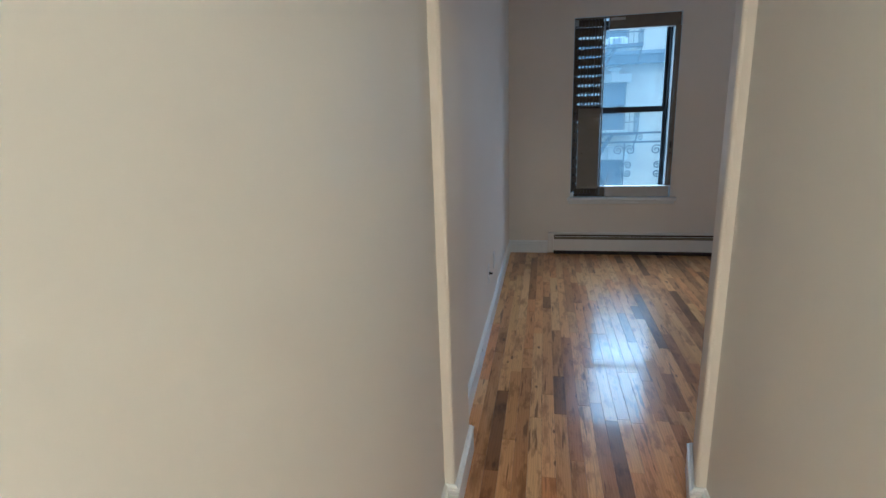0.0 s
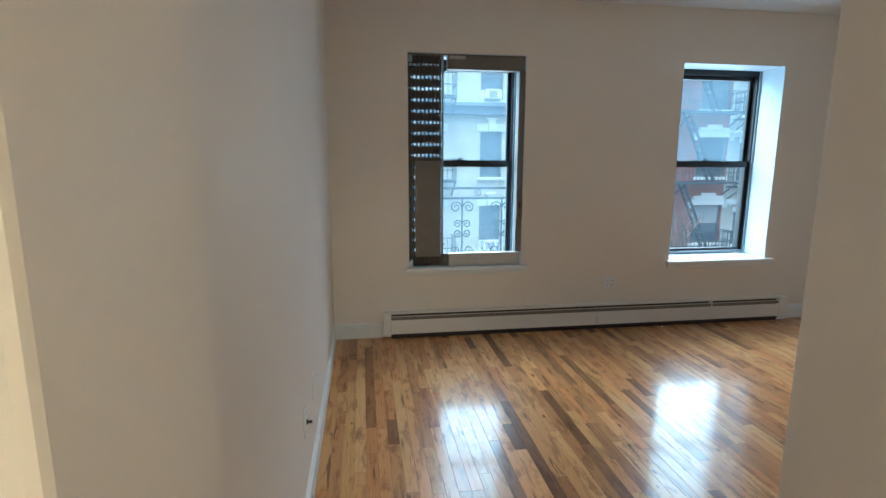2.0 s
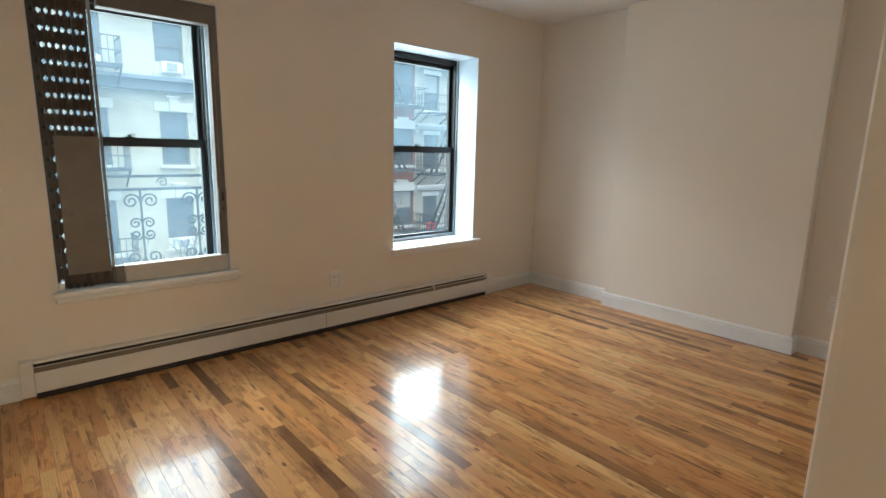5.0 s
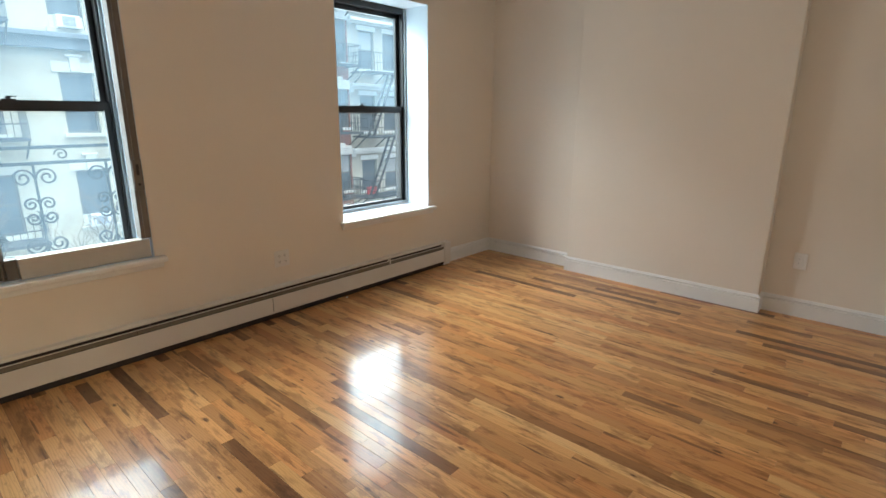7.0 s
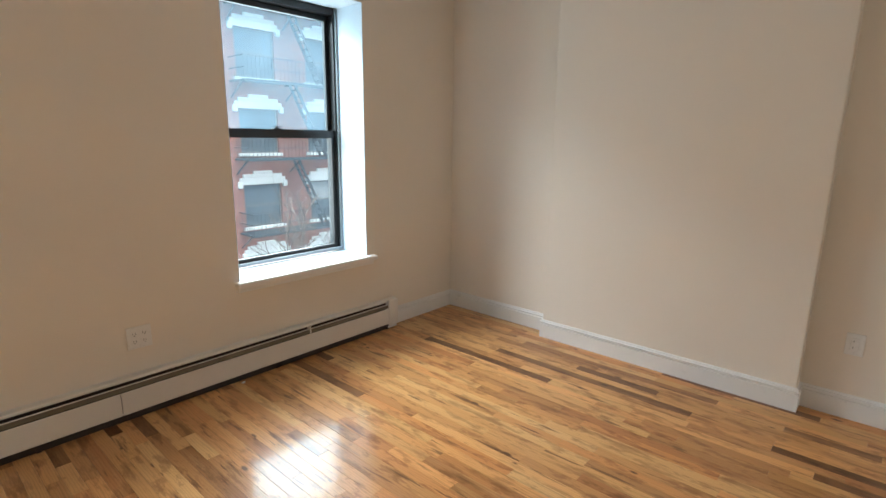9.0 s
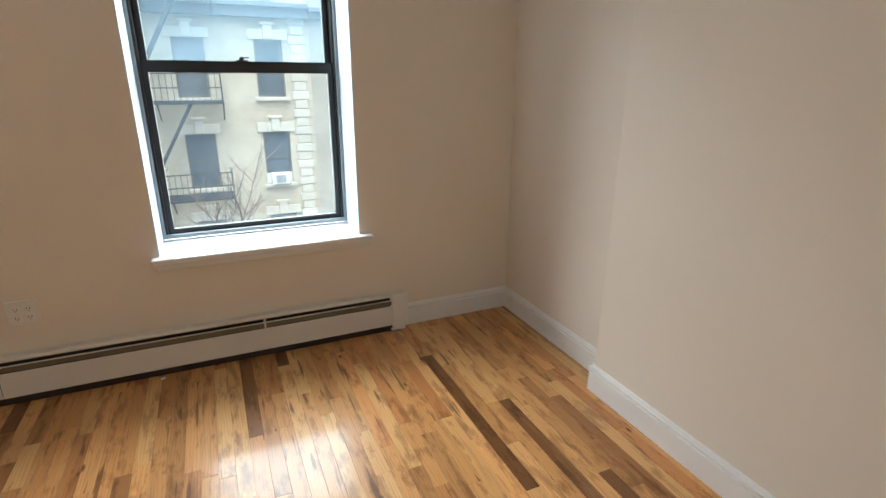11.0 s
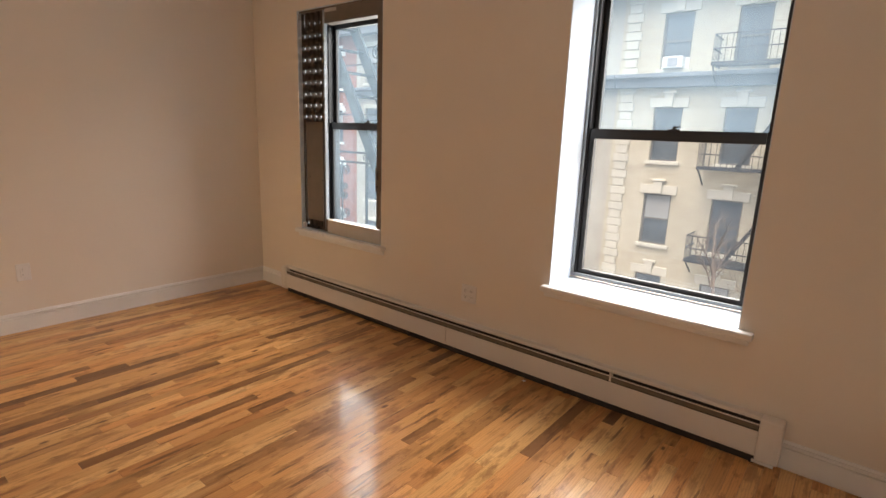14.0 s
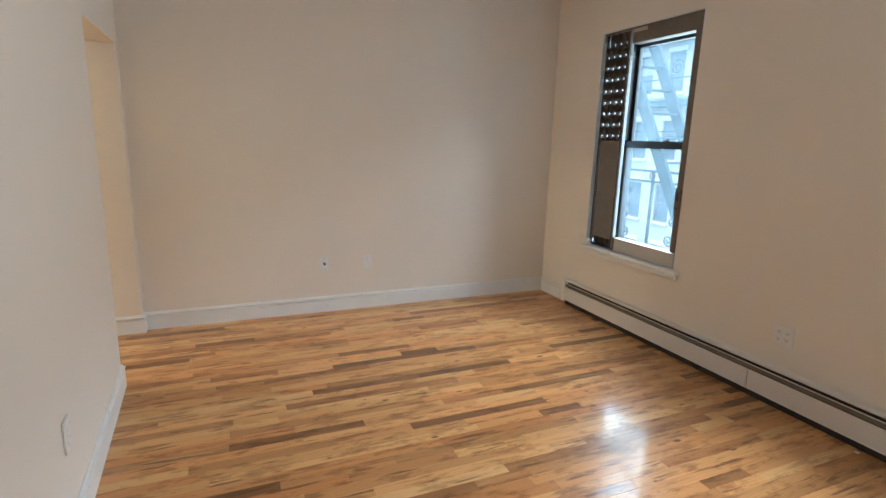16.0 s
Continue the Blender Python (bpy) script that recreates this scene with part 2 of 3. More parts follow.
def glass_material(name, thin, thick, tint):
    """Old window glass with a film of dust: mostly clear, a thin pale veil, gloss at grazing angles."""
    m, nt, b = nodes_of(name, 0.03)
    out = nt.nodes["Material Output"]
    clear = nt.nodes.new("ShaderNodeBsdfTransparent")
    clear.inputs["Color"].default_value = tint
    veil = nt.nodes.new("ShaderNodeBsdfTranslucent")
    veil.inputs["Color"].default_value = (0.52, 0.79, 1.0, 1)
    gloss = nt.nodes.new("ShaderNodeBsdfGlossy")
    gloss.inputs["Roughness"].default_value = 0.02
    facing = nt.nodes.new("ShaderNodeLayerWeight")
    facing.inputs["Blend"].default_value = 0.5
    sheen = maths(nt, "ADD", maths(nt, "MULTIPLY", maths(nt, "POWER", facing.outputs["Facing"], 5.0), 0.7), 0.03)
    dust = ramp(nt, noise_node(nt, 2.5, 6, 0.65, coords(nt)), [(0.3, (thin,) * 3), (0.75, (thick,) * 3)])
    m1 = nt.nodes.new("ShaderNodeMixShader")
    nt.links.new(dust, m1.inputs[0])
    nt.links.new(clear.outputs[0], m1.inputs[1])
    nt.links.new(veil.outputs[0], m1.inputs[2])
    m2 = nt.nodes.new("ShaderNodeMixShader")
    nt.links.new(sheen, m2.inputs[0])
    nt.links.new(m1.outputs[0], m2.inputs[1])
    nt.links.new(gloss.outputs[0], m2.inputs[2])
    nt.links.new(m2.outputs[0], out.inputs["Surface"])
    return m


glass = glass_material("dusty_window_glass", 0.006, 0.015, (0.88, 0.935, 0.95, 1))
hazy_glass = glass_material("hazy_window_glass", 0.027, 0.048, (0.83, 0.92, 0.955, 1))


# ---- building helpers ----
def block(bm, x0, x1, y0, y1, z0, z1, bevel=0.0):
    r = bmesh.ops.create_cube(bm, size=1, matrix=Matrix.Translation(((x0 + x1) / 2, (y0 + y1) / 2, (z0 + z1) / 2))
                              @ Matrix.Diagonal((x1 - x0, y1 - y0, z1 - z0, 1)))
    if bevel:
        edges = list({e for v in r["verts"] for e in v.link_edges})
        bmesh.ops.bevel(bm, geom=edges, offset=bevel, segments=2, affect="EDGES", profile=0.5)
    return r["verts"]


def blocks(*rows, bevel=0.0):
    bm = bmesh.new()
    for r in rows:
        block(bm, *r, bevel=bevel)
    return bm


def rod(bm, a, b, r0, r1=None, sides=8):
    """A tapered round bar from a to b."""
    a, b = Vector(a), Vector(b)
    d = b - a
    m = Matrix.Translation((a + b) / 2) @ d.to_track_quat("Z", "Y").to_matrix().to_4x4()
    bmesh.ops.create_cone(bm, cap_ends=True, segments=sides, radius1=r0, radius2=r0 if r1 is None else r1, depth=d.length, matrix=m)


def strip(bm, a, b, w, h):
    """A square bar from a to b, w wide and h high."""
    a, b = Vector(a), Vector(b)
    d = b - a
    m = Matrix.Translation((a + b) / 2) @ d.to_track_quat("Y", "Z").to_matrix().to_4x4() @ Matrix.Diagonal((w, d.length, h, 1))
    bmesh.ops.create_cube(bm, size=1, matrix=m)


def mesh_from(bm, material, smooth=False):
    me = bpy.data.meshes.new("shape")
    if smooth:
        for f in bm.faces:
            f.smooth = True
    bm.to_mesh(me)
    bm.free()
    me.materials.append(material)
    return me


def part(name, bm, material, parent=None, label="", smooth=False):
    ob = new(name, mesh_from(bm, material, smooth))
    if parent is not None:
        ob.parent = parent
    if label:
        ob["label"] = label
    return ob


def shared(name, me, parent, at=(0, 0, 0)):
    ob = new(name, me)
    ob.parent = parent
    ob.location = at
    return ob


def holder(name, at, label, category, group="", kind=""):
    ob = new(name)
    ob.location = at
    return tagged(ob, label, category, group, kind)


def structure(name, bm, material, label, category):
    return tagged(part(name, bm, material), label, category, kind="structure")


# ---- the room: shell ----
W, BACK, H = 4.815, -3.432, 2.70
HALLY = BACK - 0.258
HALLW = BACK - 0.368
BACK_E = -3.29
JAMB0, JAMB1, HALL0, HALL1, HEAD = 0.055, 0.940, 0.018, 0.919, 1.98
W1X0, W1X1, W2X0, W2X1 = 0.615, 1.569, 2.932, 3.890
SILL, TOP1, TOP2 = 0.585, 2.278, 2.268
OUT = 0.40

structure("wall_north", blocks(
    (-0.3, W1X0, 0, OUT, -0.1, H), (W1X1, W2X0, 0, OUT, -0.1, H), (W2X1, W + 0.3, 0, OUT, -0.1, H),
    (W1X0, W1X1, 0, OUT, -0.1, SILL - 0.03), (W2X0, W2X1, 0, OUT, -0.1, SILL - 0.03),
    (W1X0, W1X1, 0, OUT, TOP1, H), (W2X0, W2X1, 0, OUT, TOP2, H)), wall_paint,
    "white painted plaster wall with two window openings", "wall")
structure("wall_west", blocks((-0.26, 0, BACK, 0, 0, H)), wall_paint, "white painted plaster wall of the room", "wall")
structure("wall_east", blocks((W, W + 0.25, BACK, 0, -0.1, H)), wall_paint, "white painted plaster wall behind the chimney breast", "wall")
structure("chimney_breast", blocks((4.708, W, -2.535, -0.985, 0, H), bevel=0.006), wall_paint,
          "shallow white plastered chimney breast on the wall", "chimney breast")
south = blocks((JAMB1, W + 0.25, HALLY, BACK, -0.05, H + 0.05), bevel=0.011)
for v in south.verts:
    if v.co.x > 1.5 and v.co.y > BACK - 0.1:
        v.co.y += (BACK_E - BACK) * (v.co.x - JAMB1) / (W - JAMB1)
    if v.co.x < 1.0 and v.co.y < BACK - 0.1:
        v.co.x -= 0.056
block(south, JAMB0 - 0.02, JAMB1 + 0.02, HALLY + 0.002, BACK - 0.002, HEAD, H)
structure("wall_south", south, wall_paint,
          "white painted wall with an open doorway to the hall", "wall")
structure("door_jamb", blocks((-0.26, JAMB0, HALLW, BACK, -0.05, H + 0.05), bevel=0.011), wall_paint,
          "plain painted jamb of the open doorway", "door jamb")
structure("hall_wall_west", blocks((-0.26, HALL0, -8.0, HALLW, 0, H)), hall_paint, "cream painted hall wall", "wall")
structure("hall_wall_east", blocks((HALL1, HALL1 + 0.2, -8.0, HALLY, 0, H)), hall_paint, "cream painted hall wall", "wall")
structure("hall_wall_end", blocks((HALL0, HALL1, -8.2, -8.0, 0, H)), hall_paint, "cream painted end wall of the hall", "wall")
structure("ceiling", blocks((-0.3, W + 0.3, HALLY, OUT, H, H + 0.2)), ceiling_paint, "flat white painted ceiling", "ceiling")
structure("hall_ceiling", blocks((-0.3, HALL1 + 0.2, -8.2, HALLY, H, H + 0.2)), ceiling_paint, "flat white painted hall ceiling", "ceiling")


# ---- skirting boards ----
def skirting(path, label):
    """A moulded board along a chain of wall points; the room lies to the left of the way walked."""
    prof = [(0, 0), (0.015, 0), (0.015, 0.098), (0.007, 0.101), (0.007, 0.107), (0.018, 0.111), (0.018, 0.119), (0.010, 0.121), (0.010, 0.125), (0.005, 0.132), (0, 0.132)]
    pts = [Vector((x, y, 0)) for x, y in path]
    bm = bmesh.new()
    rings = []
    for i, p in enumerate(pts):
        dirs = []
        if i > 0:
            dirs.append((p - pts[i - 1]).normalized())
        if i < len(pts) - 1:
            dirs.append((pts[i + 1] - p).normalized())
        n = sum((Vector((-d.y, d.x, 0)) for d in dirs), Vector())
        if len(dirs) == 2:
            n /= max(0.2, 1 + dirs[0].dot(dirs[1]))
        rings.append([bm.verts.new(p + n * o + Vector((0, 0, h))) for o, h in prof])
    for a, b in zip(rings, rings[1:]):
        for j in range(len(prof)):
            k = (j + 1) % len(prof)
            bm.faces.new((a[j], a[k], b[k], b[j]))
    bm.faces.new(rings[0])
    bm.faces.new(list(reversed(rings[-1])))
    bmesh.ops.recalc_face_normals(bm, faces=bm.faces)
    return structure("baseboard", bm, trim_paint, label, "baseboard")


skirting([(0.40, 0), (0, 0), (0, BACK), (JAMB0, BACK), (JAMB0, HALLW), (HALL0, HALLW), (HALL0, -8.0)],
         "white moulded baseboard along the wall and doorway")
skirting([(HALL1, -8.0), (HALL1, HALLY), (JAMB1 - 0.056, HALLY), (JAMB1, BACK), (W, BACK_E), (W, -2.535), (4.708, -2.535),
          (4.708, -0.985), (W, -0.985), (W, 0), (4.13, 0)], "white moulded baseboard round the chimney breast")


# ---- windows ----
def sill_board(name, x0, x1, depth, label):
    bm = bmesh.new()
    block(bm, x0, x1, -0.052, 0.0, SILL - 0.034, SILL, bevel=0.009)
    sill = structure(name, bm, trim_paint, label, "window sill")
    part("sill_bed", blocks((x0 + 0.032, x1 - 0.03, 0.0, depth, SILL - 0.03, SILL)), reveal_daylight_tint, sill)
    bm = bmesh.new()
    block(bm, x0 + 0.015, x1 - 0.015, -0.022, -0.001, SILL - 0.066, SILL - 0.034, bevel=0.006)
    part("apron", bm, trim_paint, sill)
    return sill


def sash_window(name, x0, x1, z0, z1, zm, label, hazy=False):
    """A double-hung black window: outer frame, upper sash outside, lower sash inside, lock on the meeting rail."""
    win = holder(name, ((x0 + x1) / 2, 0.3, z0), label, "window", kind="structure")
    inv = Matrix.Translation((-(x0 + x1) / 2, -0.3, -z0))

    def add(nm, bm, mat, parent=win, lab=""):
        bmesh.ops.transform(bm, matrix=inv, verts=bm.verts)
        return part(nm, bm, mat, parent, lab)
    add("window_frame", blocks((x0, x0 + 0.028, 0.28, 0.39, z0, z1), (x1 - 0.028, x1, 0.28, 0.39, z0, z1),
                               (x0 + 0.028, x1 - 0.028, 0.28, 0.39, z1 - 0.045, z1), (x0 + 0.028, x1 - 0.028, 0.28, 0.39, z0, z0 + 0.012)),
        sash_black)
    a, b = x0 + 0.028, x1 - 0.028
    up = add("upper_sash", blocks((a, a + 0.03, 0.335, 0.365, zm, z1 - 0.045), (b - 0.03, b, 0.335, 0.365, zm, z1 - 0.045),
                                  (a + 0.03, b - 0.03, 0.335, 0.365, z1 - 0.08, z1 - 0.045), (a + 0.03, b - 0.03, 0.335, 0.365, zm, zm + 0.032)),
             sash_black)
    low = add("lower_sash", blocks((a, a + 0.028, 0.295, 0.325, z0 + 0.012, zm + 0.03), (b - 0.028, b, 0.295, 0.325, z0 + 0.012, zm + 0.03),
                                   (a + 0.028, b - 0.028, 0.288, 0.325, zm - 0.024, zm + 0.03),
                                   (a + 0.028, b - 0.028, 0.295, 0.325, z0 + 0.012, z0 + 0.042)), sash_black)
    for sash, y, lo, hi in ((up, 0.35, zm + 0.032, z1 - 0.08), (low, 0.31, z0 + 0.042, zm - 0.024)):
        pane = add("pane", blocks((a + 0.028, b - 0.028, y - 0.002, y + 0.002, lo, hi)), hazy_glass if sash is up or hazy else glass, sash)
        pane.visible_shadow = False
    bm = bmesh.new()
    xm = (x0 + x1) / 2
    block(bm, xm - 0.03, xm + 0.03, 0.295, 0.325, zm + 0.03, zm + 0.038, bevel=0.002)
    rod(bm, (xm, 0.31, zm + 0.038), (xm, 0.31, zm + 0.05), 0.012)
    strip(bm, (xm - 0.005, 0.31, zm + 0.049), (xm + 0.035, 0.296, zm + 0.049), 0.01, 0.006)
    add("sash_lock", bm, sash_black, win, "small black sash lock")
    add("inner_stop", blocks((x0, x0 + 0.016, 0.262, 0.28, z0, z1), (x1 - 0.016, x1, 0.262, 0.28, z0, z1),
                             (x0 + 0.016, x1 - 0.016, 0.262, 0.28, z0, z0 + 0.02)), alum, win, "pale aluminium inner stop")
    return win


def reveal_lining(name, x0, x1, z1, label):
    t = 0.004
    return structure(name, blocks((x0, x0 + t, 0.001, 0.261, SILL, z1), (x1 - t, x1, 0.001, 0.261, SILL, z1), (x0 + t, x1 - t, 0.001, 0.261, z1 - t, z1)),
                     reveal_daylight_tint, label, "window reveal")


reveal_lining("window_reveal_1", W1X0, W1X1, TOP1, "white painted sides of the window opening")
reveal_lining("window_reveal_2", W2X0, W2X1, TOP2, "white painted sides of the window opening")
sill_board("window_sill_1", W1X0 - 0.03, W1X1 + 0.055, 0.28, "white painted wooden window sill")
sill_board("window_sill_2", W2X0 - 0.032, W2X1 + 0.062, 0.28, "white painted wooden window sill")
sash_window("window_1", W1X0 + 0.002, W1X1 - 0.002, SILL + 0.008, TOP1 - 0.002, 1.425, "black double-hung window behind a folded gate", hazy=True)
sash_window("window_2", W2X0 + 0.002, W2X1 - 0.002, SILL + 0.008, TOP2 - 0.002, 1.425, "black double-hung window with white reveals")


# ---- the folded security gate in the first window ----
def security_gate():
    g = holder("security_gate", (0.75, 0.05, SILL), "folded brown steel scissor gate beside the window", "security gate")
    inv = Matrix.Translation((-0.75, -0.05, -SILL))

    def add(nm, bm, mat, lab="", parent=g):
        bmesh.ops.transform(bm, matrix=inv, verts=bm.verts)
        return part(nm, bm, mat, parent, lab)
    # upright channels, folded close together
    xs = [0.628, 0.660, 0.692, 0.724, 0.756, 0.788, 0.820, 0.850, 0.876]
    for i, x in enumerate(xs):
        yo = 0.012 * (i % 2)
        w = 0.011 if i not in (3, 6, 8) else 0.015
        add("upright", blocks((x - w / 2, x + w / 2, 0.035 + yo, 0.040 + yo, SILL + 0.03, 2.262),
                              (x - w / 2, x - w / 2 + 0.002, 0.040 + yo, 0.056 + yo, SILL + 0.03, 2.262),
                              (x + w / 2 - 0.002, x + w / 2, 0.040 + yo, 0.056 + yo, SILL + 0.03, 2.262)), gate_brown)
    # scissor links: short crossed straps, with a gap at every pitch
    z = SILL + 0.06
    pitch = 0.0865
    bm = bmesh.new()
    while z < 2.20:
        for i, (a, b) in enumerate(zip(xs, xs[1:])):
            yy = 0.060 + 0.004 * (i % 2)
            strip(bm, (a - 0.004, yy, z), (b + 0.004, yy, z + 0.058), 0.004, 0.030)
            strip(bm, (a - 0.004, yy + 0.005, z + 0.058), (b + 0.004, yy + 0.005, z), 0.004, 0.030)
            rod(bm, ((a + b) / 2, yy - 0.006, z + 0.026), ((a + b) / 2, yy + 0.008, z + 0.026), 0.004, sides=6)
        z += pitch
    tagged(add("link_strap", bm, gate_brown), kind="stuff")
    bm = bmesh.new()
    block(bm, 0.674, 0.882, 0.020, 0.027, 0.668, 1.452, bevel=0.002)
    cover = add("cover_plate", bm, cover_brown, "flat brown steel cover plate")
    for zz in (0.86, 1.0):
        bm = bmesh.new()
        rod(bm, (0.872, 0.018, zz), (0.893, 0.018, zz), 0.003, sides=6)
        add("pin", bm, dark_metal_and_shade)
    bm = bmesh.new()
    rod(bm, (0.720, 0.016, 1.02), (0.720, 0.021, 1.02), 0.004, sides=8)
    add("rivet", bm, dark_metal_and_shade)
    bm = bmesh.new()
    block(bm, 0.655, 0.888, 0.058, 0.078, SILL + 0.001, SILL + 0.075, bevel=0.003)
    add("bottom_rail", bm, gate_brown)
    bm = bmesh.new()
    block(bm, 0.890, 0.905, 0.030, 0.058, SILL + 0.02, 2.262, bevel=0.002)
    add("leading_bar", bm, alum, "bare metal leading bar")
    bm = bmesh.new()
    block(bm, 0.634, 0.886, 0.058, 0.080, 2.200, 2.260, bevel=0.003)
    add("top_rail", bm, gate_brown)
    for x in (0.64, 0.67, 0.705, 0.74, 0.77):
        bm = bmesh.new()
        block(bm, x, x + 0.016, 0.030, 0.056, SILL + 0.004, SILL + 0.03, bevel=0.002)
        add("roller", bm, dark_metal_and_shade)
    return g


security_gate()


def gate_track():
    t = holder("gate_track", (1.25, 0.04, SILL), "taupe steel frame of the window gate", "gate track")
    inv = Matrix.Translation((-1.25, -0.04, -SILL))

    def add(nm, bm, mat, lab="", parent=t):
        bmesh.ops.transform(bm, matrix=inv, verts=bm.verts)
        return part(nm, bm, mat, parent, lab)
    bm = bmesh.new()
    block(bm, 0.62, 1.558, 0.015, 0.085, 2.262, 2.276, bevel=0.002)
    block(bm, 0.935, 1.558, 0.012, 0.090, 2.160, 2.262, bevel=0.004)
    top = add("top_track", bm, gate_housing)
    bm = bmesh.new()
    block(bm, 0.945, 1.075, 0.008, 0.012, 2.236, 2.260, bevel=0.001)
    lab = add("sticker", bm, beige_metal, "pale label strip")
    bm = bmesh.new()
    block(bm, 1.516, 1.522, 0.010, 0.078, 0.70, 2.158)
    block(bm, 1.550, 1.556, 0.008, 0.078, 0.70, 2.158)
    block(bm, 1.514, 1.534, 0.002, 0.010, 0.70, 2.158, bevel=0.002)
    block(bm, 1.535, 1.5645, 0.000, 0.008, 0.70, 2.158, bevel=0.002)
    add("side_channel", bm, gate_housing)
    bm = bmesh.new()
    block(bm, 1.516, 1.564, -0.012, -0.0005, 0.975, 1.145, bevel=0.004)
    latch = add("latch_box", bm, gate_housing, "worn steel latch box")
    bm = bmesh.new()
    rod(bm, (1.540, -0.016, 1.01), (1.540, -0.010, 1.01), 0.008)
    add("lock_cylinder", bm, dark_metal_and_shade)
    bm = bmesh.new()
    block(bm, 1.533, 1.547, -0.015, -0.011, 1.06, 1.12, bevel=0.001)
    add("keyhole", bm, dark_metal_and_shade)
    bm = bmesh.new()
    block(bm, 0.952, 1.556, 0.004, 0.075, SILL + 0.002, 0.694, bevel=0.005)
    add("bottom_cover", bm, beige_metal, "long beige metal cover on the sill")
    bm = bmesh.new()
    block(bm, 0.885, 0.950, 0.030, 0.075, SILL + 0.002, 0.690, bevel=0.003)
    add("stop_block", bm, gate_housing)
    bm = bmesh.new()
    block(bm, 0.619, 0.650, 0.008, 0.030, SILL + 0.002, SILL + 0.045, bevel=0.004)
    add("end_clip", bm, trim_paint, "small white plastic end clip")
    bm = bmesh.new()
    block(bm, 0.622, 0.655, 0.006, 0.014, 2.205, 2.258, bevel=0.003)
    add("top_clip", bm, alum)
    return t


gate_track()


# ---- the baseboard heater ----
def heater():
    h = holder("baseboard_heater", (2.27, -0.03, 0), "long cream enamelled baseboard heater under the windows", "heater")
    inv = Matrix.Translation((-2.27, 0.03, 0))

    def add(nm, bm, mat, lab="", parent=h):
        bmesh.ops.transform(bm, matrix=inv, verts=bm.verts)
        return part(nm, bm, mat, parent, lab)
    L, R = 0.462, 4.038
    add("back_plate", blocks((L, R, -0.006, -0.001, 0.0, 0.222)), heater_paint)
    bm = bmesh.new()
    block(bm, L, R, -0.050, -0.006, 0.204, 0.222, bevel=0.005)
    add("top_hood", bm, heater_paint)
    # near-black fins; the lower block paints the shade under the front panel
    add("inside", blocks((L, R, -0.030, -0.007, 0.042, 0.206), (L, R, -0.050, -0.007, 0.0, 0.039)), dark_metal_and_shade, "dark fins and painted shade inside and under the panel")
    for a, b in ((L, 2.251), (2.254, R)):
        bm = bmesh.new()
        block(bm, a, b, -0.066, -0.061, 0.048, 0.160, bevel=0.002)
        block(bm, a, b, -0.066, -0.050, 0.040, 0.048, bevel=0.002)
        add("front_panel", bm, heater_paint)
    for a, b in ((L, 1.4), (1.404, 3.352), (3.362, R)):
        add("damper", blocks((a, b, -0.0575, -0.054, 0.162, 0.186)), damper_metal, "grey-brown metal damper vane")
        add("damper_edge", blocks((a, b, -0.059, -0.050, 0.1865, 0.1895)), heater_paint)
    add("clip", blocks((3.352, 3.362, -0.060, -0.030, 0.160, 0.208)), heater_paint)
    for a, b, c in ((0.404, L, 1), (R, 4.130, 0)):
        bm = bmesh.new()
        block(bm, a, b, -0.070, -0.001, 0.022, 0.226, bevel=0.009)
        add("end_cap", bm, heater_paint)
    bm = bmesh.new()
    block(bm, 0.400, 0.423, -0.074, -0.068, 0.030, 0.216, bevel=0.002)
    add("cap_flange", bm, heater_paint)
    bm = bmesh.new()
    block(bm, 4.030, 4.115, -0.068, -0.045, 0.008, 0.022, bevel=0.003)
    add("foot_bracket", bm, trim_paint)
    for x in (0.70, 1.9, 3.1, 4.02):
        add("bracket", blocks((x, x + 0.02, -0.058, -0.050, 0.0, 0.039)), dark_metal_and_shade)
    return h


heater()


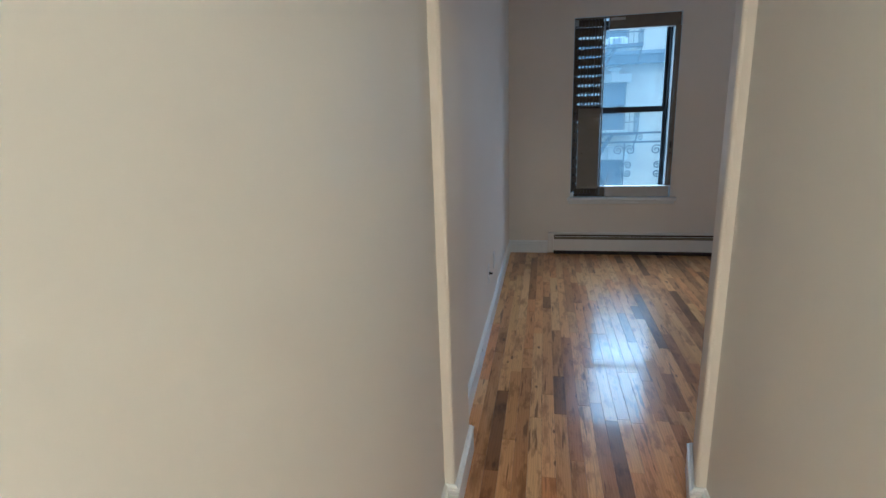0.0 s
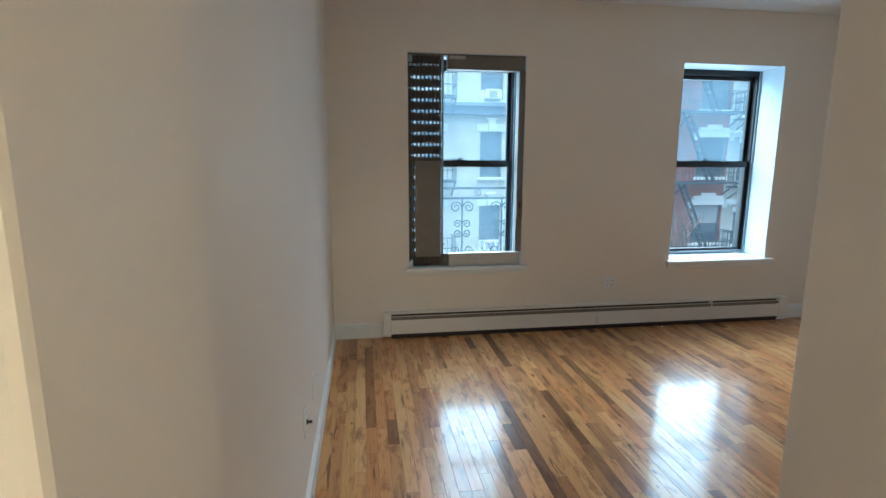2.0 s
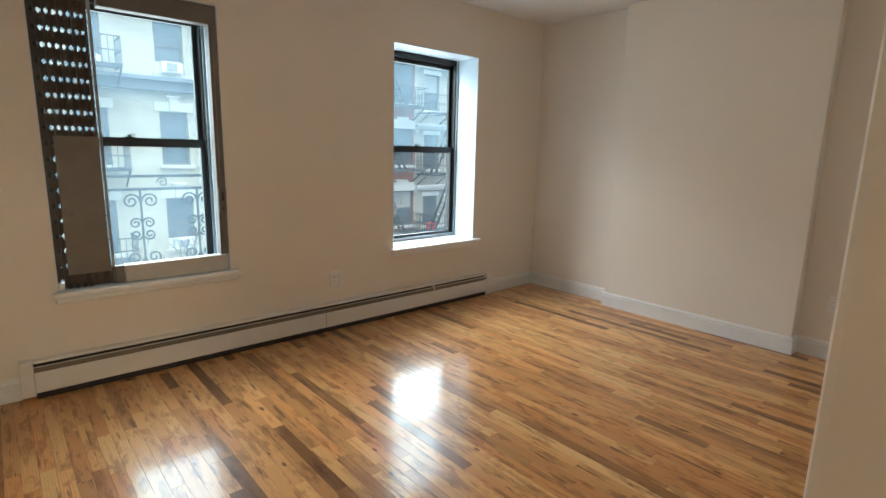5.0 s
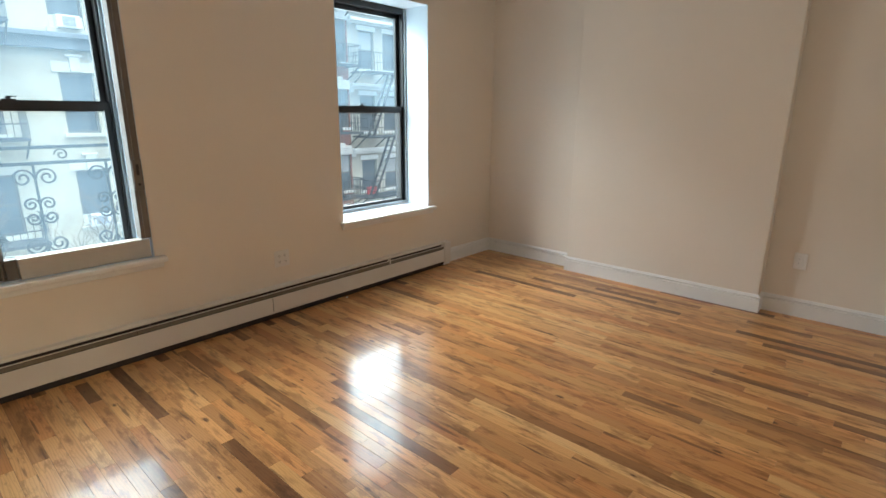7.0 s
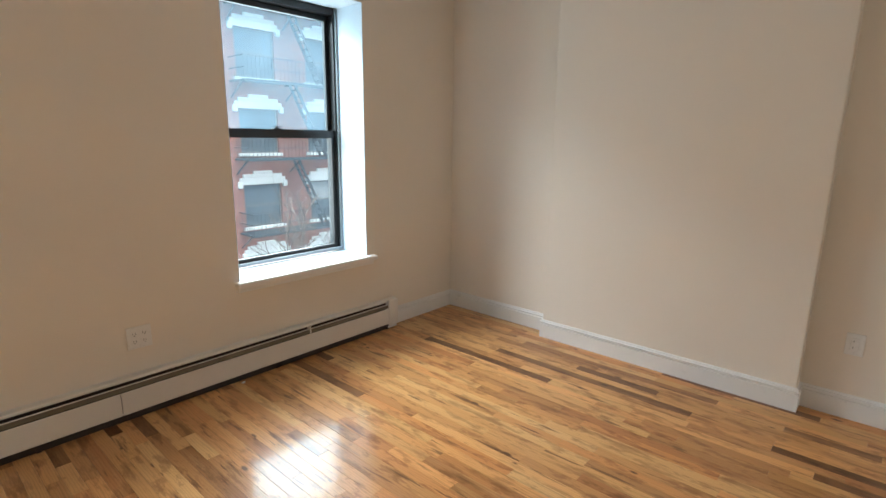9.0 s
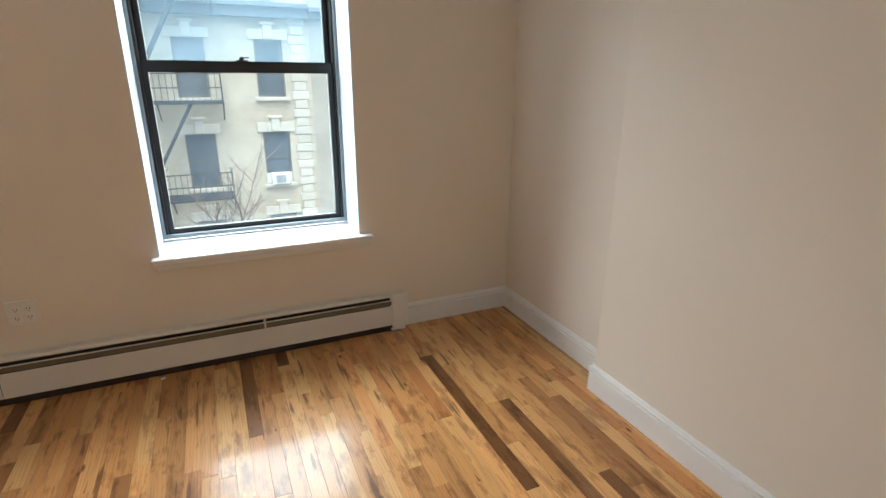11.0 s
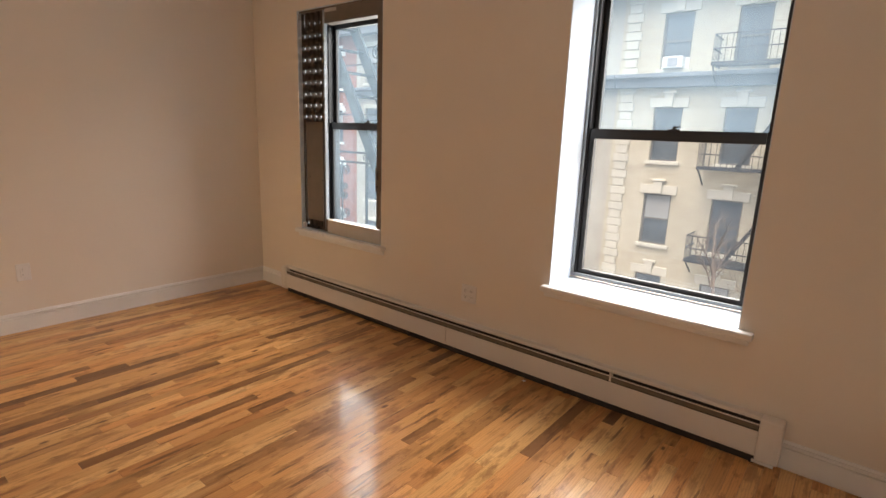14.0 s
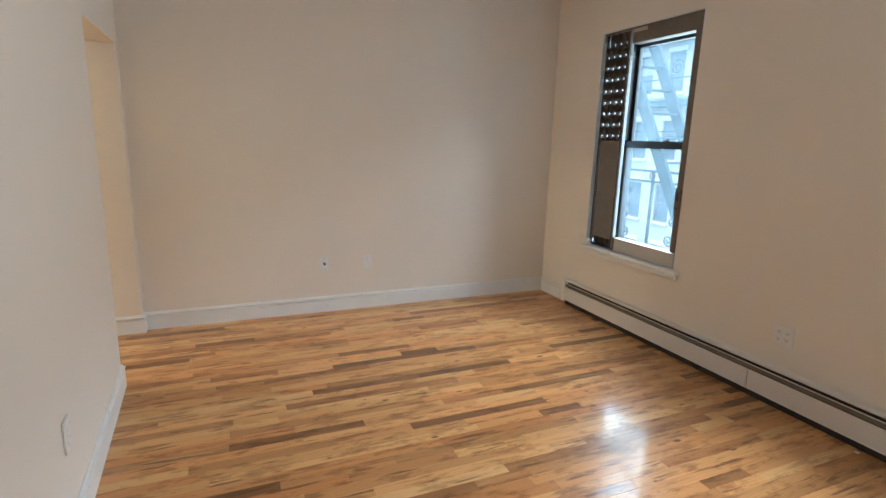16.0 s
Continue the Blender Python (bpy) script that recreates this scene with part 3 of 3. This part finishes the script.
# ---- outlets and wall plates ----
def wall_plate(name, at, turn, w, label, fill):
    """A plate 0.115 high, built facing -y, then turned about z."""
    p = holder(name, at, label, "wall outlet")
    p.rotation_euler = (0, 0, radians(turn))
    bm = bmesh.new()
    block(bm, -w / 2, w / 2, -0.008, 0.0, -0.058, 0.058, bevel=0.003)
    part("plate", bm, plate_white, p)
    if fill == "quad":
        for x in (-0.023, 0.023):
            for z in (-0.02, 0.02):
                bm = bmesh.new()
                block(bm, x - 0.015, x + 0.015, -0.010, -0.006, z - 0.014, z + 0.014, bevel=0.002)
                s = part("socket", bm, plate_white, p)
                part("slot", blocks((x - 0.007, x - 0.005, -0.0106, -0.0098, z - 0.003, z + 0.007),
                                    (x + 0.005, x + 0.007, -0.0106, -0.0098, z - 0.003, z + 0.006),
                                    (x - 0.002, x + 0.002, -0.0106, -0.0098, z - 0.010, z - 0.006)), plate_shadow, s)
    elif fill == "jack":
        bm = bmesh.new()
        rod(bm, (0, -0.004, 0.0), (0, -0.012, 0.0), 0.012, sides=6)
        rod(bm, (0, -0.010, 0.0), (0, -0.030, 0.0), 0.0065, sides=12)
        part("coaxial_jack", bm, plate_shadow, p, "dark coaxial jack")
    elif fill == "duplex":
        bm = bmesh.new()
        block(bm, -0.017, 0.017, -0.011, -0.006, -0.034, 0.034, bevel=0.002)
        s = part("socket", bm, plate_white, p)
        for z in (-0.017, 0.017):
            part("slot", blocks((-0.007, -0.005, -0.0116, -0.0108, z - 0.003, z + 0.006),
                                (0.005, 0.007, -0.0106, -0.0098, z - 0.003, z + 0.005),
                                (-0.002, 0.002, -0.0106, -0.0098, z - 0.010, z - 0.006)), plate_shadow, s)
    for z in ((-0.045, 0.045) if fill != "quad" else (0.0,)):
        bm = bmesh.new()
        rod(bm, (0, -0.007, z), (0, -0.0090, z), 0.003, sides=8)
        part("screw", bm, brass if fill == "jack" else plate_white, p)
    return p


wall_plate("wall_outlet", (2.381, 0, 0.405), 0, 0.115, "white double socket plate low on the window wall", "quad")
wall_plate("cable_jack", (0, -2.122, 0.408), 90, 0.070, "white cable plate with a dark jack on the wall", "jack")
wall_plate("wall_outlet", (0, -1.761, 0.402), 90, 0.078, "white socket plate low on the wall", "duplex")
wall_plate("wall_outlet", (W, -2.735, 0.405), -90, 0.078, "white socket plate beside the chimney breast", "duplex")
wall_plate("blank_plate", (2.17, -3.386, 0.405), 182.1, 0.078, "plain white blank plate beside the doorway", "blank")


# ---- a scrap of paper on the floor by the heater ----
def paper_scrap(x, y):
    bm = bmesh.new()
    top = [bm.verts.new(c) for c in ((-0.011, -0.006, 0.0012), (0.004, -0.008, 0.0012), (0.013, 0.001, 0.0040), (0.006, 0.008, 0.0065), (-0.009, 0.006, 0.0030))]
    bm.faces.new(top)
    low = bmesh.ops.extrude_face_region(bm, geom=list(bm.faces))
    bmesh.ops.translate(bm, verts=[v for v in low["geom"] if isinstance(v, bmesh.types.BMVert)], vec=(0, 0, -0.0012))
    bmesh.ops.recalc_face_normals(bm, faces=bm.faces)
    ob = part("paper_scrap", bm, plate_white)
    ob.location = (x, y, 0.0)
    tagged(ob, "tiny torn scrap of white paper lying on the floor", "paper scrap")


paper_scrap(2.868, -0.088)


# ---- the street outside ----
STREET = -6.4
FACE = 16.0
structure("ground", blocks((-400, 400, -400, 700, STREET - 0.5, STREET - 0.02)), asphalt, "grey asphalt ground", "ground")
structure("road", blocks((-60, 60, 4.2, 12.6, STREET - 0.018, STREET)), asphalt, "dark asphalt street between the houses", "road")
structure("pavement", blocks((-60, 60, 12.6, FACE, STREET - 0.018, STREET + 0.14), (-60, 60, 0.41, 4.2, STREET - 0.018, STREET + 0.14)),
          pavement_mat, "grey concrete pavements beside the street", "pavement")


def facade_window(w, h, lintel):
    """Meshes of one sash window, its origin at the middle of the opening's lower edge, on the wall's face."""
    f = blocks((-w / 2, -w / 2 + 0.06, 0.10, 0.18, 0, h), (w / 2 - 0.06, w / 2, 0.10, 0.18, 0, h),
               (-w / 2 + 0.06, w / 2 - 0.06, 0.10, 0.18, h - 0.07, h), (-w / 2 + 0.06, w / 2 - 0.06, 0.10, 0.18, 0, 0.06),
               (-w / 2 + 0.06, w / 2 - 0.06, 0.11, 0.17, h * 0.5 - 0.03, h * 0.5 + 0.03))
    lo = blocks((-w / 2 + 0.06, w / 2 - 0.06, 0.15, 0.16, 0.06, h * 0.5 - 0.03))
    hi = blocks((-w / 2 + 0.06, w / 2 - 0.06, 0.13, 0.14, h * 0.5 + 0.03, h - 0.07))
    s = blocks((-w / 2 - 0.10, w / 2 + 0.10, -0.09, 0.10, -0.12, 0), bevel=0.01)
    bm = bmesh.new()
    if lintel == "keystone":
        block(bm, -w / 2 - 0.16, w / 2 + 0.16, -0.05, 0.04, h, h + 0.30, bevel=0.01)
        block(bm, -0.14, 0.14, -0.12, 0.0, h + 0.02, h + 0.44, bevel=0.02)
        block(bm, -0.22, 0.22, -0.14, 0.0, h + 0.44, h + 0.52, bevel=0.02)
    elif lintel == "pediment":
        block(bm, -w / 2 - 0.16, w / 2 + 0.16, -0.08, 0.04, h, h + 0.26, bevel=0.01)
        block(bm, -w / 2 - 0.02, w / 2 + 0.02, -0.08, 0.04, h + 0.26, h + 0.40, bevel=0.02)
        block(bm, -w / 4, w / 4, -0.08, 0.04, h + 0.40, h + 0.52, bevel=0.02)
        block(bm, -w / 2 - 0.24, -w / 2 - 0.06, -0.10, 0.04, h - 0.12, h + 0.12, bevel=0.02)
        block(bm, w / 2 + 0.06, w / 2 + 0.24, -0.10, 0.04, h - 0.12, h + 0.12, bevel=0.02)
    else:
        block(bm, -w / 2 - 0.08, w / 2 + 0.08, -0.04, 0.04, h, h + 0.20, bevel=0.01)
    return f, lo, hi, s, bm


def house(name, x0, x1, cols, rows, wall_mat, trim_mat, lintel, label, roof_z, bands=(), quoins=(), win_w=None, depth=6.0):
    """cols: window middles and widths; rows: (lower edge, height)."""
    b = holder(name, ((x0 + x1) / 2, FACE, STREET), label, "building")
    inv = Matrix.Translation((-(x0 + x1) / 2, -FACE, -STREET))

    def add(nm, bm, mat, lab="", parent=b):
        bmesh.ops.transform(bm, matrix=inv, verts=bm.verts)
        return part(nm, bm, mat, parent, lab)
    bm = bmesh.new()
    z = STREET
    for zl, h in sorted(rows):
        block(bm, x0, x1, FACE, FACE + 0.35, z, zl)
        x = x0
        for c, w in cols:
            block(bm, x, c - w / 2, FACE, FACE + 0.35, zl, zl + h)
            x = c + w / 2
        block(bm, x, x1, FACE, FACE + 0.35, zl, zl + h)
        z = zl + h
    block(bm, x0, x1, FACE, FACE + 0.35, z, roof_z)
    block(bm, x0, x1, FACE + 0.9, FACE + depth, STREET, roof_z)
    add("wall", bm, wall_mat)
    add("roof", blocks((x0 + 0.01, x1 - 0.01, FACE - 0.1, FACE + depth, roof_z, roof_z + 0.3)), roof_tar)
    bm = bmesh.new()
    block(bm, x0 + 0.004, x1 - 0.004, FACE - 0.45, FACE, roof_z - 0.6, roof_z - 0.1, bevel=0.04)
    add("cornice", bm, cornice_paint)
    for zl, zh, out, mat in bands:
        bm = bmesh.new()
        block(bm, x0 + 0.004, x1 - 0.004, FACE - out, FACE, zl, zh, bevel=0.03)
        block(bm, x0 + 0.004, x1 - 0.004, FACE - out - 0.12, FACE, zh - 0.12, zh + 0.02, bevel=0.02)
        add("band_course", bm, mat)
    for xq in quoins:
        bm = bmesh.new()
        z = STREET + 0.1
        k = 0
        while z < roof_z - 0.8:
            w = 0.20 if k % 2 else 0.27
            block(bm, xq - w, xq + w, FACE - 0.05, FACE, z, z + 0.26, bevel=0.012)
            z += 0.29
            k += 1
        add("quoin_pier", bm, stone_trim)
    cache = {}
    rnd = random.Random(name + label)
    for c, w in cols:
        for zl, h in rows:
            if (w, h) not in cache:
                f, lo, hi, s, li = facade_window(w, h, lintel)
                cache[w, h] = (mesh_from(f, far_frame), mesh_from(lo, far_pane), mesh_from(hi.copy(), far_pane), mesh_from(hi, far_blind),
                               mesh_from(s, trim_mat), mesh_from(li, trim_mat))
            f, lo, hi, hib, s, li = cache[w, h]
            win = new("window", f)
            win.parent = b
            win.location = (c - (x0 + x1) / 2, 0, zl - STREET)
            shared("pane", lo, win)
            if rnd.random() < 0.3:
                shared("blind", hib, win)
            else:
                shared("pane", hi, win)
            shared("sill", s, win)
            shared("lintel", li, win)
    return b


A_ROWS = [(-5.0, 1.75), (-2.15, 1.77), (0.75, 1.77), (3.75, 1.75)]
R_ROWS = [(-4.95, 1.7), (-2.1, 1.65), (0.75, 1.65), (3.52, 1.75)]
B_ROWS = [(-5.0, 1.6), (-2.2, 1.45), (0.56, 1.62), (3.31, 1.65)]
house("apartment_building", -3.1, 6.6, [(-1.27, 0.92), (0.91, 0.91), (2.93, 0.91), (5.29, 0.88)], A_ROWS, cream_brick, stone_trim, "keystone",
      "cream brick apartment building with fire escapes and stone quoins", 6.7, [(3.15, 3.58, 0.22, cornice_paint)], (-2.7, 6.2))
house("apartment_building", -12.8, -3.1, [(-10.99, 0.9), (-8.8, 0.9), (-6.8, 0.9), (-4.55, 0.9)], A_ROWS, pale_brick, stone_trim, "keystone",
      "pale cream brick apartment building across the street", 6.7, [(3.15, 3.58, 0.22, cornice_paint)])
house("apartment_building", 6.6, 10.4, [(7.7, 0.9), (9.35, 0.9)], A_ROWS, pale_brick, stone_trim, "flat",
      "narrow pale brick apartment building across the street", 6.5, [(3.2, 3.5, 0.2, cornice_paint)])
house("apartment_building", 10.4, 15.62, [(12.05, 1.6), (14.9, 1.36)], R_ROWS, red_brick, white_trim, "pediment",
      "red brick apartment building with white lintels and fire escape", 6.9)
house("apartment_building", 15.62, 27.0, [(16.67, 0.9), (18.1, 0.85), (19.6, 0.9), (21.5, 0.9), (23.0, 0.9), (25.2, 0.9)], B_ROWS, pale_brick, white_trim, "flat",
      "pale stone apartment building with band courses", 6.6, [(-0.45, -0.22, 0.16, white_trim), (2.42, 2.66, 0.16, white_trim), (5.2, 5.4, 0.16, white_trim)])
house("apartment_building", -16.9, -12.8, [(-15.8, 0.9), (-14.0, 0.9)], A_ROWS, pale_brick, stone_trim, "flat",
      "narrow cream brick apartment building across the street", 6.6, [(3.1, 3.5, 0.2, cornice_paint)])
house("apartment_building", -28.0, -16.9, [(-26.2, 1.2), (-23.8, 1.2), (-21.2, 1.2), (-18.6, 1.2)], R_ROWS, red_brick, white_trim, "pediment",
      "red brick apartment building farther along the street", 6.7)
house("apartment_building", 27.0, 46.0, [(29.0, 1.1), (32.0, 1.1), (35.0, 1.1), (38.0, 1.1), (41.0, 1.1), (44.0, 1.1)], R_ROWS, red_brick, white_trim, "flat",
      "red brick apartment building farther along the street", 6.7)
house("apartment_building", -46.0, -28.0, [(-44.0, 1.1), (-41.0, 1.1), (-38.0, 1.1), (-35.0, 1.1), (-32.0, 1.1), (-29.5, 1.1)], A_ROWS, cream_brick, stone_trim, "flat",
      "cream brick apartment building farther along the street", 6.6)


def fire_escape(x0, x1, levels, dx, flip=1):
    """Iron balconies with railings, joined by slanting ladders."""
    fe = holder("fire_escape", ((x0 + x1) / 2, FACE, STREET), "black iron fire escape with slanting ladders on the facade", "fire escape")
    inv = Matrix.Translation((-(x0 + x1) / 2, -FACE, -STREET))
    y0 = FACE - 1.05

    def add(nm, bm, parent=fe):
        bmesh.ops.transform(bm, matrix=inv, verts=bm.verts)
        return part(nm, bm, iron_black, parent)
    for z in levels:
        bm = bmesh.new()
        for k in range(9):
            y = y0 + 0.03 + k * 0.115
            strip(bm, (x0, y, z), (x1, y, z), 0.05, 0.02)
        for x in (x0, (x0 + x1) / 2, x1):
            strip(bm, (x, y0, z - 0.03), (x, FACE, z - 0.03), 0.05, 0.05)
            strip(bm, (x, y0 + 0.15, z - 0.05), (x, FACE - 0.02, z - 0.6), 0.04, 0.04)
        strip(bm, (x0, y0, z - 0.02), (x1, y0, z - 0.02), 0.03, 0.10)
        plat = add("platform", bm)
        bm = bmesh.new()
        for zz in (0.40, 0.80):
            strip(bm, (x0, y0, z + zz), (x1, y0, z + zz), 0.03, 0.03)
            for x in (x0, x1):
                strip(bm, (x, y0, z + zz), (x, FACE, z + zz), 0.03, 0.03)
        n = int((x1 - x0) / 0.16)
        for k in range(n + 1):
            x = x0 + (x1 - x0) * k / n
            strip(bm, (x, y0, z), (x, y0, z + 0.8), 0.016, 0.016)
        for x in (x0, x1):
            for k in range(1, 6):
                y = y0 + k * 0.17
                strip(bm, (x, y, z), (x, y, z + 0.8), 0.016, 0.016)
        add("railing", bm)
    for (za, zb) in zip(levels, levels[1:]):
        bm = bmesh.new()
        xa, xb = dx
        for y in (y0 + 0.12, y0 + 0.50):
            strip(bm, (xa, y, za), (xb, y, zb), 0.04, 0.10)
        for k in range(1, 12):
            f = k / 12
            x, z = xa + (xb - xa) * f, za + (zb - za) * f
            strip(bm, (x, y0 + 0.12, z), (x, y0 + 0.50, z), 0.10, 0.025)
        add("ladder", bm)
    return fe


fire_escape(0.10, 3.72, [-2.30, 0.66, 3.74], (1.15, 2.85))
fire_escape(11.0, 15.5, [-2.28, 0.56, 3.36, 6.0], (14.45, 13.1))
fire_escape(-10.0, -6.0, [-2.30, 0.66, 3.74], (-9.0, -7.2))
fire_escape(15.75, 18.2, [-2.4, 0.36, 3.15], (16.2, 17.5))


def air_conditioner(x, z):
    a = holder("air_conditioner", (x, FACE, z), "white window air conditioner above a stone sill", "air conditioner", "air conditioners")
    bm = bmesh.new()
    block(bm, -0.30, 0.30, -0.24, 0.14, 0, 0.36, bevel=0.02)
    part("casing", bm, ac_white, a)
    bm = bmesh.new()
    block(bm, -0.16, 0.16, -0.25, -0.238, 0.05, 0.31)
    part("grille", bm, ac_grille, a)
    bm = bmesh.new()
    block(bm, -0.43, -0.30, 0.09, 0.12, 0, 0.36)
    block(bm, 0.30, 0.43, 0.09, 0.12, 0, 0.36)
    part("side_panel", bm, ac_white, a)


for x, z in ((-1.27, 3.752), (5.29, 3.752), (5.29, -2.148), (-4.55, -2.148), (2.93, 3.752)):
    air_conditioner(x, z)

sg = holder("wall_sign", (16.66, FACE, -2.42), "small red sign below a window", "sign")
bm = bmesh.new()
block(bm, -0.30, 0.30, -0.16, -0.09, -0.10, 0.38, bevel=0.01)
part("board", bm, sign_red, sg)


# ---- the fire escape outside the first window ----
def scroll(bm, cx, cz, y, r, turns, sx, sz, w=0.012):
    """A flat iron scroll in the x-z plane."""
    last = None
    n = int(18 * turns)
    for i in range(n + 1):
        f = i / n
        a = f * turns * math.tau
        rr = r * (1 - 0.80 * f)
        p = Vector((cx + sx * rr * math.cos(a), y, cz + sz * rr * math.sin(a)))
        if last is not None:
            strip(bm, last, p, w, w)
        last = p


def near_balcony():
    fe = holder("fire_escape_balcony", (0.7, 1.0, STREET), "weathered iron fire escape balcony with scrollwork outside the window", "fire escape")
    inv = Matrix.Translation((-0.7, -1.0, -STREET))

    def add(nm, bm, lab=""):
        bmesh.ops.transform(bm, matrix=inv, verts=bm.verts)
        return part(nm, bm, iron_pale, fe, lab)
    bm = bmesh.new()
    for k in range(8):
        y = 0.44 + 0.105 * k
        strip(bm, (-1.6, y, 0.30), (1.95, y, 0.30), 0.018, 0.02)
    for x in (-1.6, -0.4, 0.8, 1.95):
        strip(bm, (x, 0.405, 0.27), (x, 1.2, 0.27), 0.05, 0.05)
    add("platform", bm)
    bm = bmesh.new()
    for z in (1.165, 1.06, 0.36):
        strip(bm, (-1.6, 1.2, z), (1.95, 1.2, z), 0.022, 0.022)
        strip(bm, (1.95, 0.41, z), (1.95, 1.2, z), 0.022, 0.022)
    for x in (-1.6, -0.75, 0.1, 1.0, 1.95):
        strip(bm, (x, 1.2, 0.27), (x, 1.2, 1.165), 0.022, 0.022)
    add("railing", bm)
    for x in (-1.15, -0.3, 0.45, 1.29, 1.72):
        bm = bmesh.new()
        strip(bm, (x, 1.2, 0.36), (x, 1.2, 1.06), 0.014, 0.014)
        for s in (-1, 1):
            scroll(bm, x + s * 0.068, 0.965, 1.2, 0.062, 1.6, -s, 1)
            scroll(bm, x + s * 0.048, 0.785, 1.2, 0.046, 1.5, -s, 1)
            scroll(bm, x + s * 0.048, 0.690, 1.2, 0.046, 1.5, -s, -1)
            scroll(bm, x + s * 0.068, 0.500, 1.2, 0.062, 1.6, -s, -1)
        add("scrollwork", bm)
    bm = bmesh.new()
    for k in range(7):
        scroll(bm, -1.3 + 0.46 * k, 1.112, 1.2, 0.042, 1.4, 1 if k % 2 else -1, 1, 0.009)
    add("frieze", bm)
    for y in (0.75, 1.12):
        bm = bmesh.new()
        strip(bm, (-0.35, y, 3.02), (0.98, y, 0.62), 0.03, 0.11)
        add("stair_stringer", bm)
    bm = bmesh.new()
    for k in range(1, 11):
        f = k / 11
        x, z = -0.35 + 1.33 * f, 3.02 - 2.4 * f
        strip(bm, (x, 0.75, z), (x, 1.12, z), 0.06, 0.02)
    add("tread", bm)
    bm = bmesh.new()
    for z in (1.56, 1.80, 2.06):
        strip(bm, (-1.6, 1.2, z), (0.75, 1.2, z), 0.012, 0.012)
    scroll(bm, 0.30, 2.15, 1.15, 0.075, 1.7, 1, 1, 0.014)
    add("upper_rail", bm)
    return fe


near_balcony()


# ---- bare street trees ----
def bare_tree(x, y, top, seed):
    rnd = random.Random(seed)
    t = holder("street_tree", (x, y, STREET), "leafless street tree with thin bare twigs", "tree", "street trees")
    trunk, crown = bmesh.new(), bmesh.new()
    scale = (top - STREET) / 6.0

    def grow(p, d, length, r, level):
        bm = trunk if level == 0 else crown
        steps = 4
        for i in range(steps):
            d = (d + Vector((rnd.uniform(-1, 1), rnd.uniform(-1, 1), rnd.uniform(-0.3, 0.8))) * (0.06 if level == 0 else 0.20)).normalized()
            q = p + d * length / steps
            rod(bm, p, q, r * (1 - 0.45 * i / steps), r * (1 - 0.45 * (i + 1) / steps), 7 if level < 2 else 4)
            if level < 4 and (i > 0 or level > 0):
                for _ in range(1 if level in (0, 3) else 2):
                    a = rnd.uniform(0, math.tau)
                    side = Vector((math.cos(a), math.sin(a), rnd.uniform(0.1, 0.9))).normalized()
                    if i >= 1 or level > 1:
                        grow(q, (d * 0.55 + side * 0.75).normalized(), length * rnd.uniform(0.42, 0.62), r * 0.42, level + 1)
            p = q
    grow(Vector((0, 0, 0)), Vector((0.02, 0, 1)), 3.6 * scale, 0.11 * scale, 0)
    part("trunk", trunk, bark, t)
    part("crown", crown, bark, t)


bare_tree(2.2, 9.5, 0.0, 3)
bare_tree(9.6, 9.8, 0.2, 8)


# ---- oak strip floor, board by board ----
floor = structure("floor", blocks((-0.045, W, HALLY, 0, -0.10, -0.012), (-0.045, 0.945, -8.0, HALLY, -0.10, -0.012)), crack_dark,
                  "glossy varnished oak strip floor in mixed brown tones", "floor")
STRIP = 0.0582


def board_mesh(bm, x0, x1, y0, y1):
    """One strip: flat top with eased edges; its under side lies hidden."""
    e = 0.0006
    lo = [bm.verts.new(c) for c in ((x0, y0, -0.012), (x1, y0, -0.012), (x1, y1, -0.012), (x0, y1, -0.012))]
    md = [bm.verts.new(c) for c in ((x0, y0, -e), (x1, y0, -e), (x1, y1, -e), (x0, y1, -e))]
    hi = [bm.verts.new(c) for c in ((x0 + e, y0 + e, 0), (x1 - e, y0 + e, 0), (x1 - e, y1 - e, 0), (x0 + e, y1 - e, 0))]
    bm.faces.new(hi)
    for a, b in ((lo, md), (md, hi)):
        for i in range(4):
            j = (i + 1) % 4
            bm.faces.new((a[i], a[j], b[j], b[i]))


rnd = random.Random(11)
LENGTHS = (0.26, 0.38, 0.50, 0.64, 0.80, 1.00, 1.25)
meshes, rest, made = {}, bmesh.new(), 0
GAP = 0.0002
x = -0.048
while x < W - 0.005:
    xe = min(x + STRIP, W)
    y_start = -8.0 if xe < 0.95 else BACK - 0.001
    y = y_start - rnd.uniform(0, 0.5)
    while y < -0.002:
        ln = rnd.choice(LENGTHS)
        a, b = max(y, y_start), min(y + ln, -0.001)
        y += ln
        if b - a < 0.02:
            continue
        near = 0.9 < x < 4.2 and a > -2.75
        if near and made < 300:
            key = (round(xe - x, 4), round(b - a, 2))
            if key not in meshes:
                bm = bmesh.new()
                board_mesh(bm, GAP, key[0] - GAP, GAP, b - a - GAP)
                meshes[key] = mesh_from(bm, plank_wood)
            ob = shared("plank", meshes[key], floor, (x, a, 0))
            ob.scale = (1, (b - a) / key[1] if key[1] else 1, 1)
            made += 1
        else:
            board_mesh(rest, x + GAP, xe - GAP, a + GAP, b - GAP)
    x += STRIP
tagged(part("planks", rest, plank_wood_rest, floor), kind="stuff")
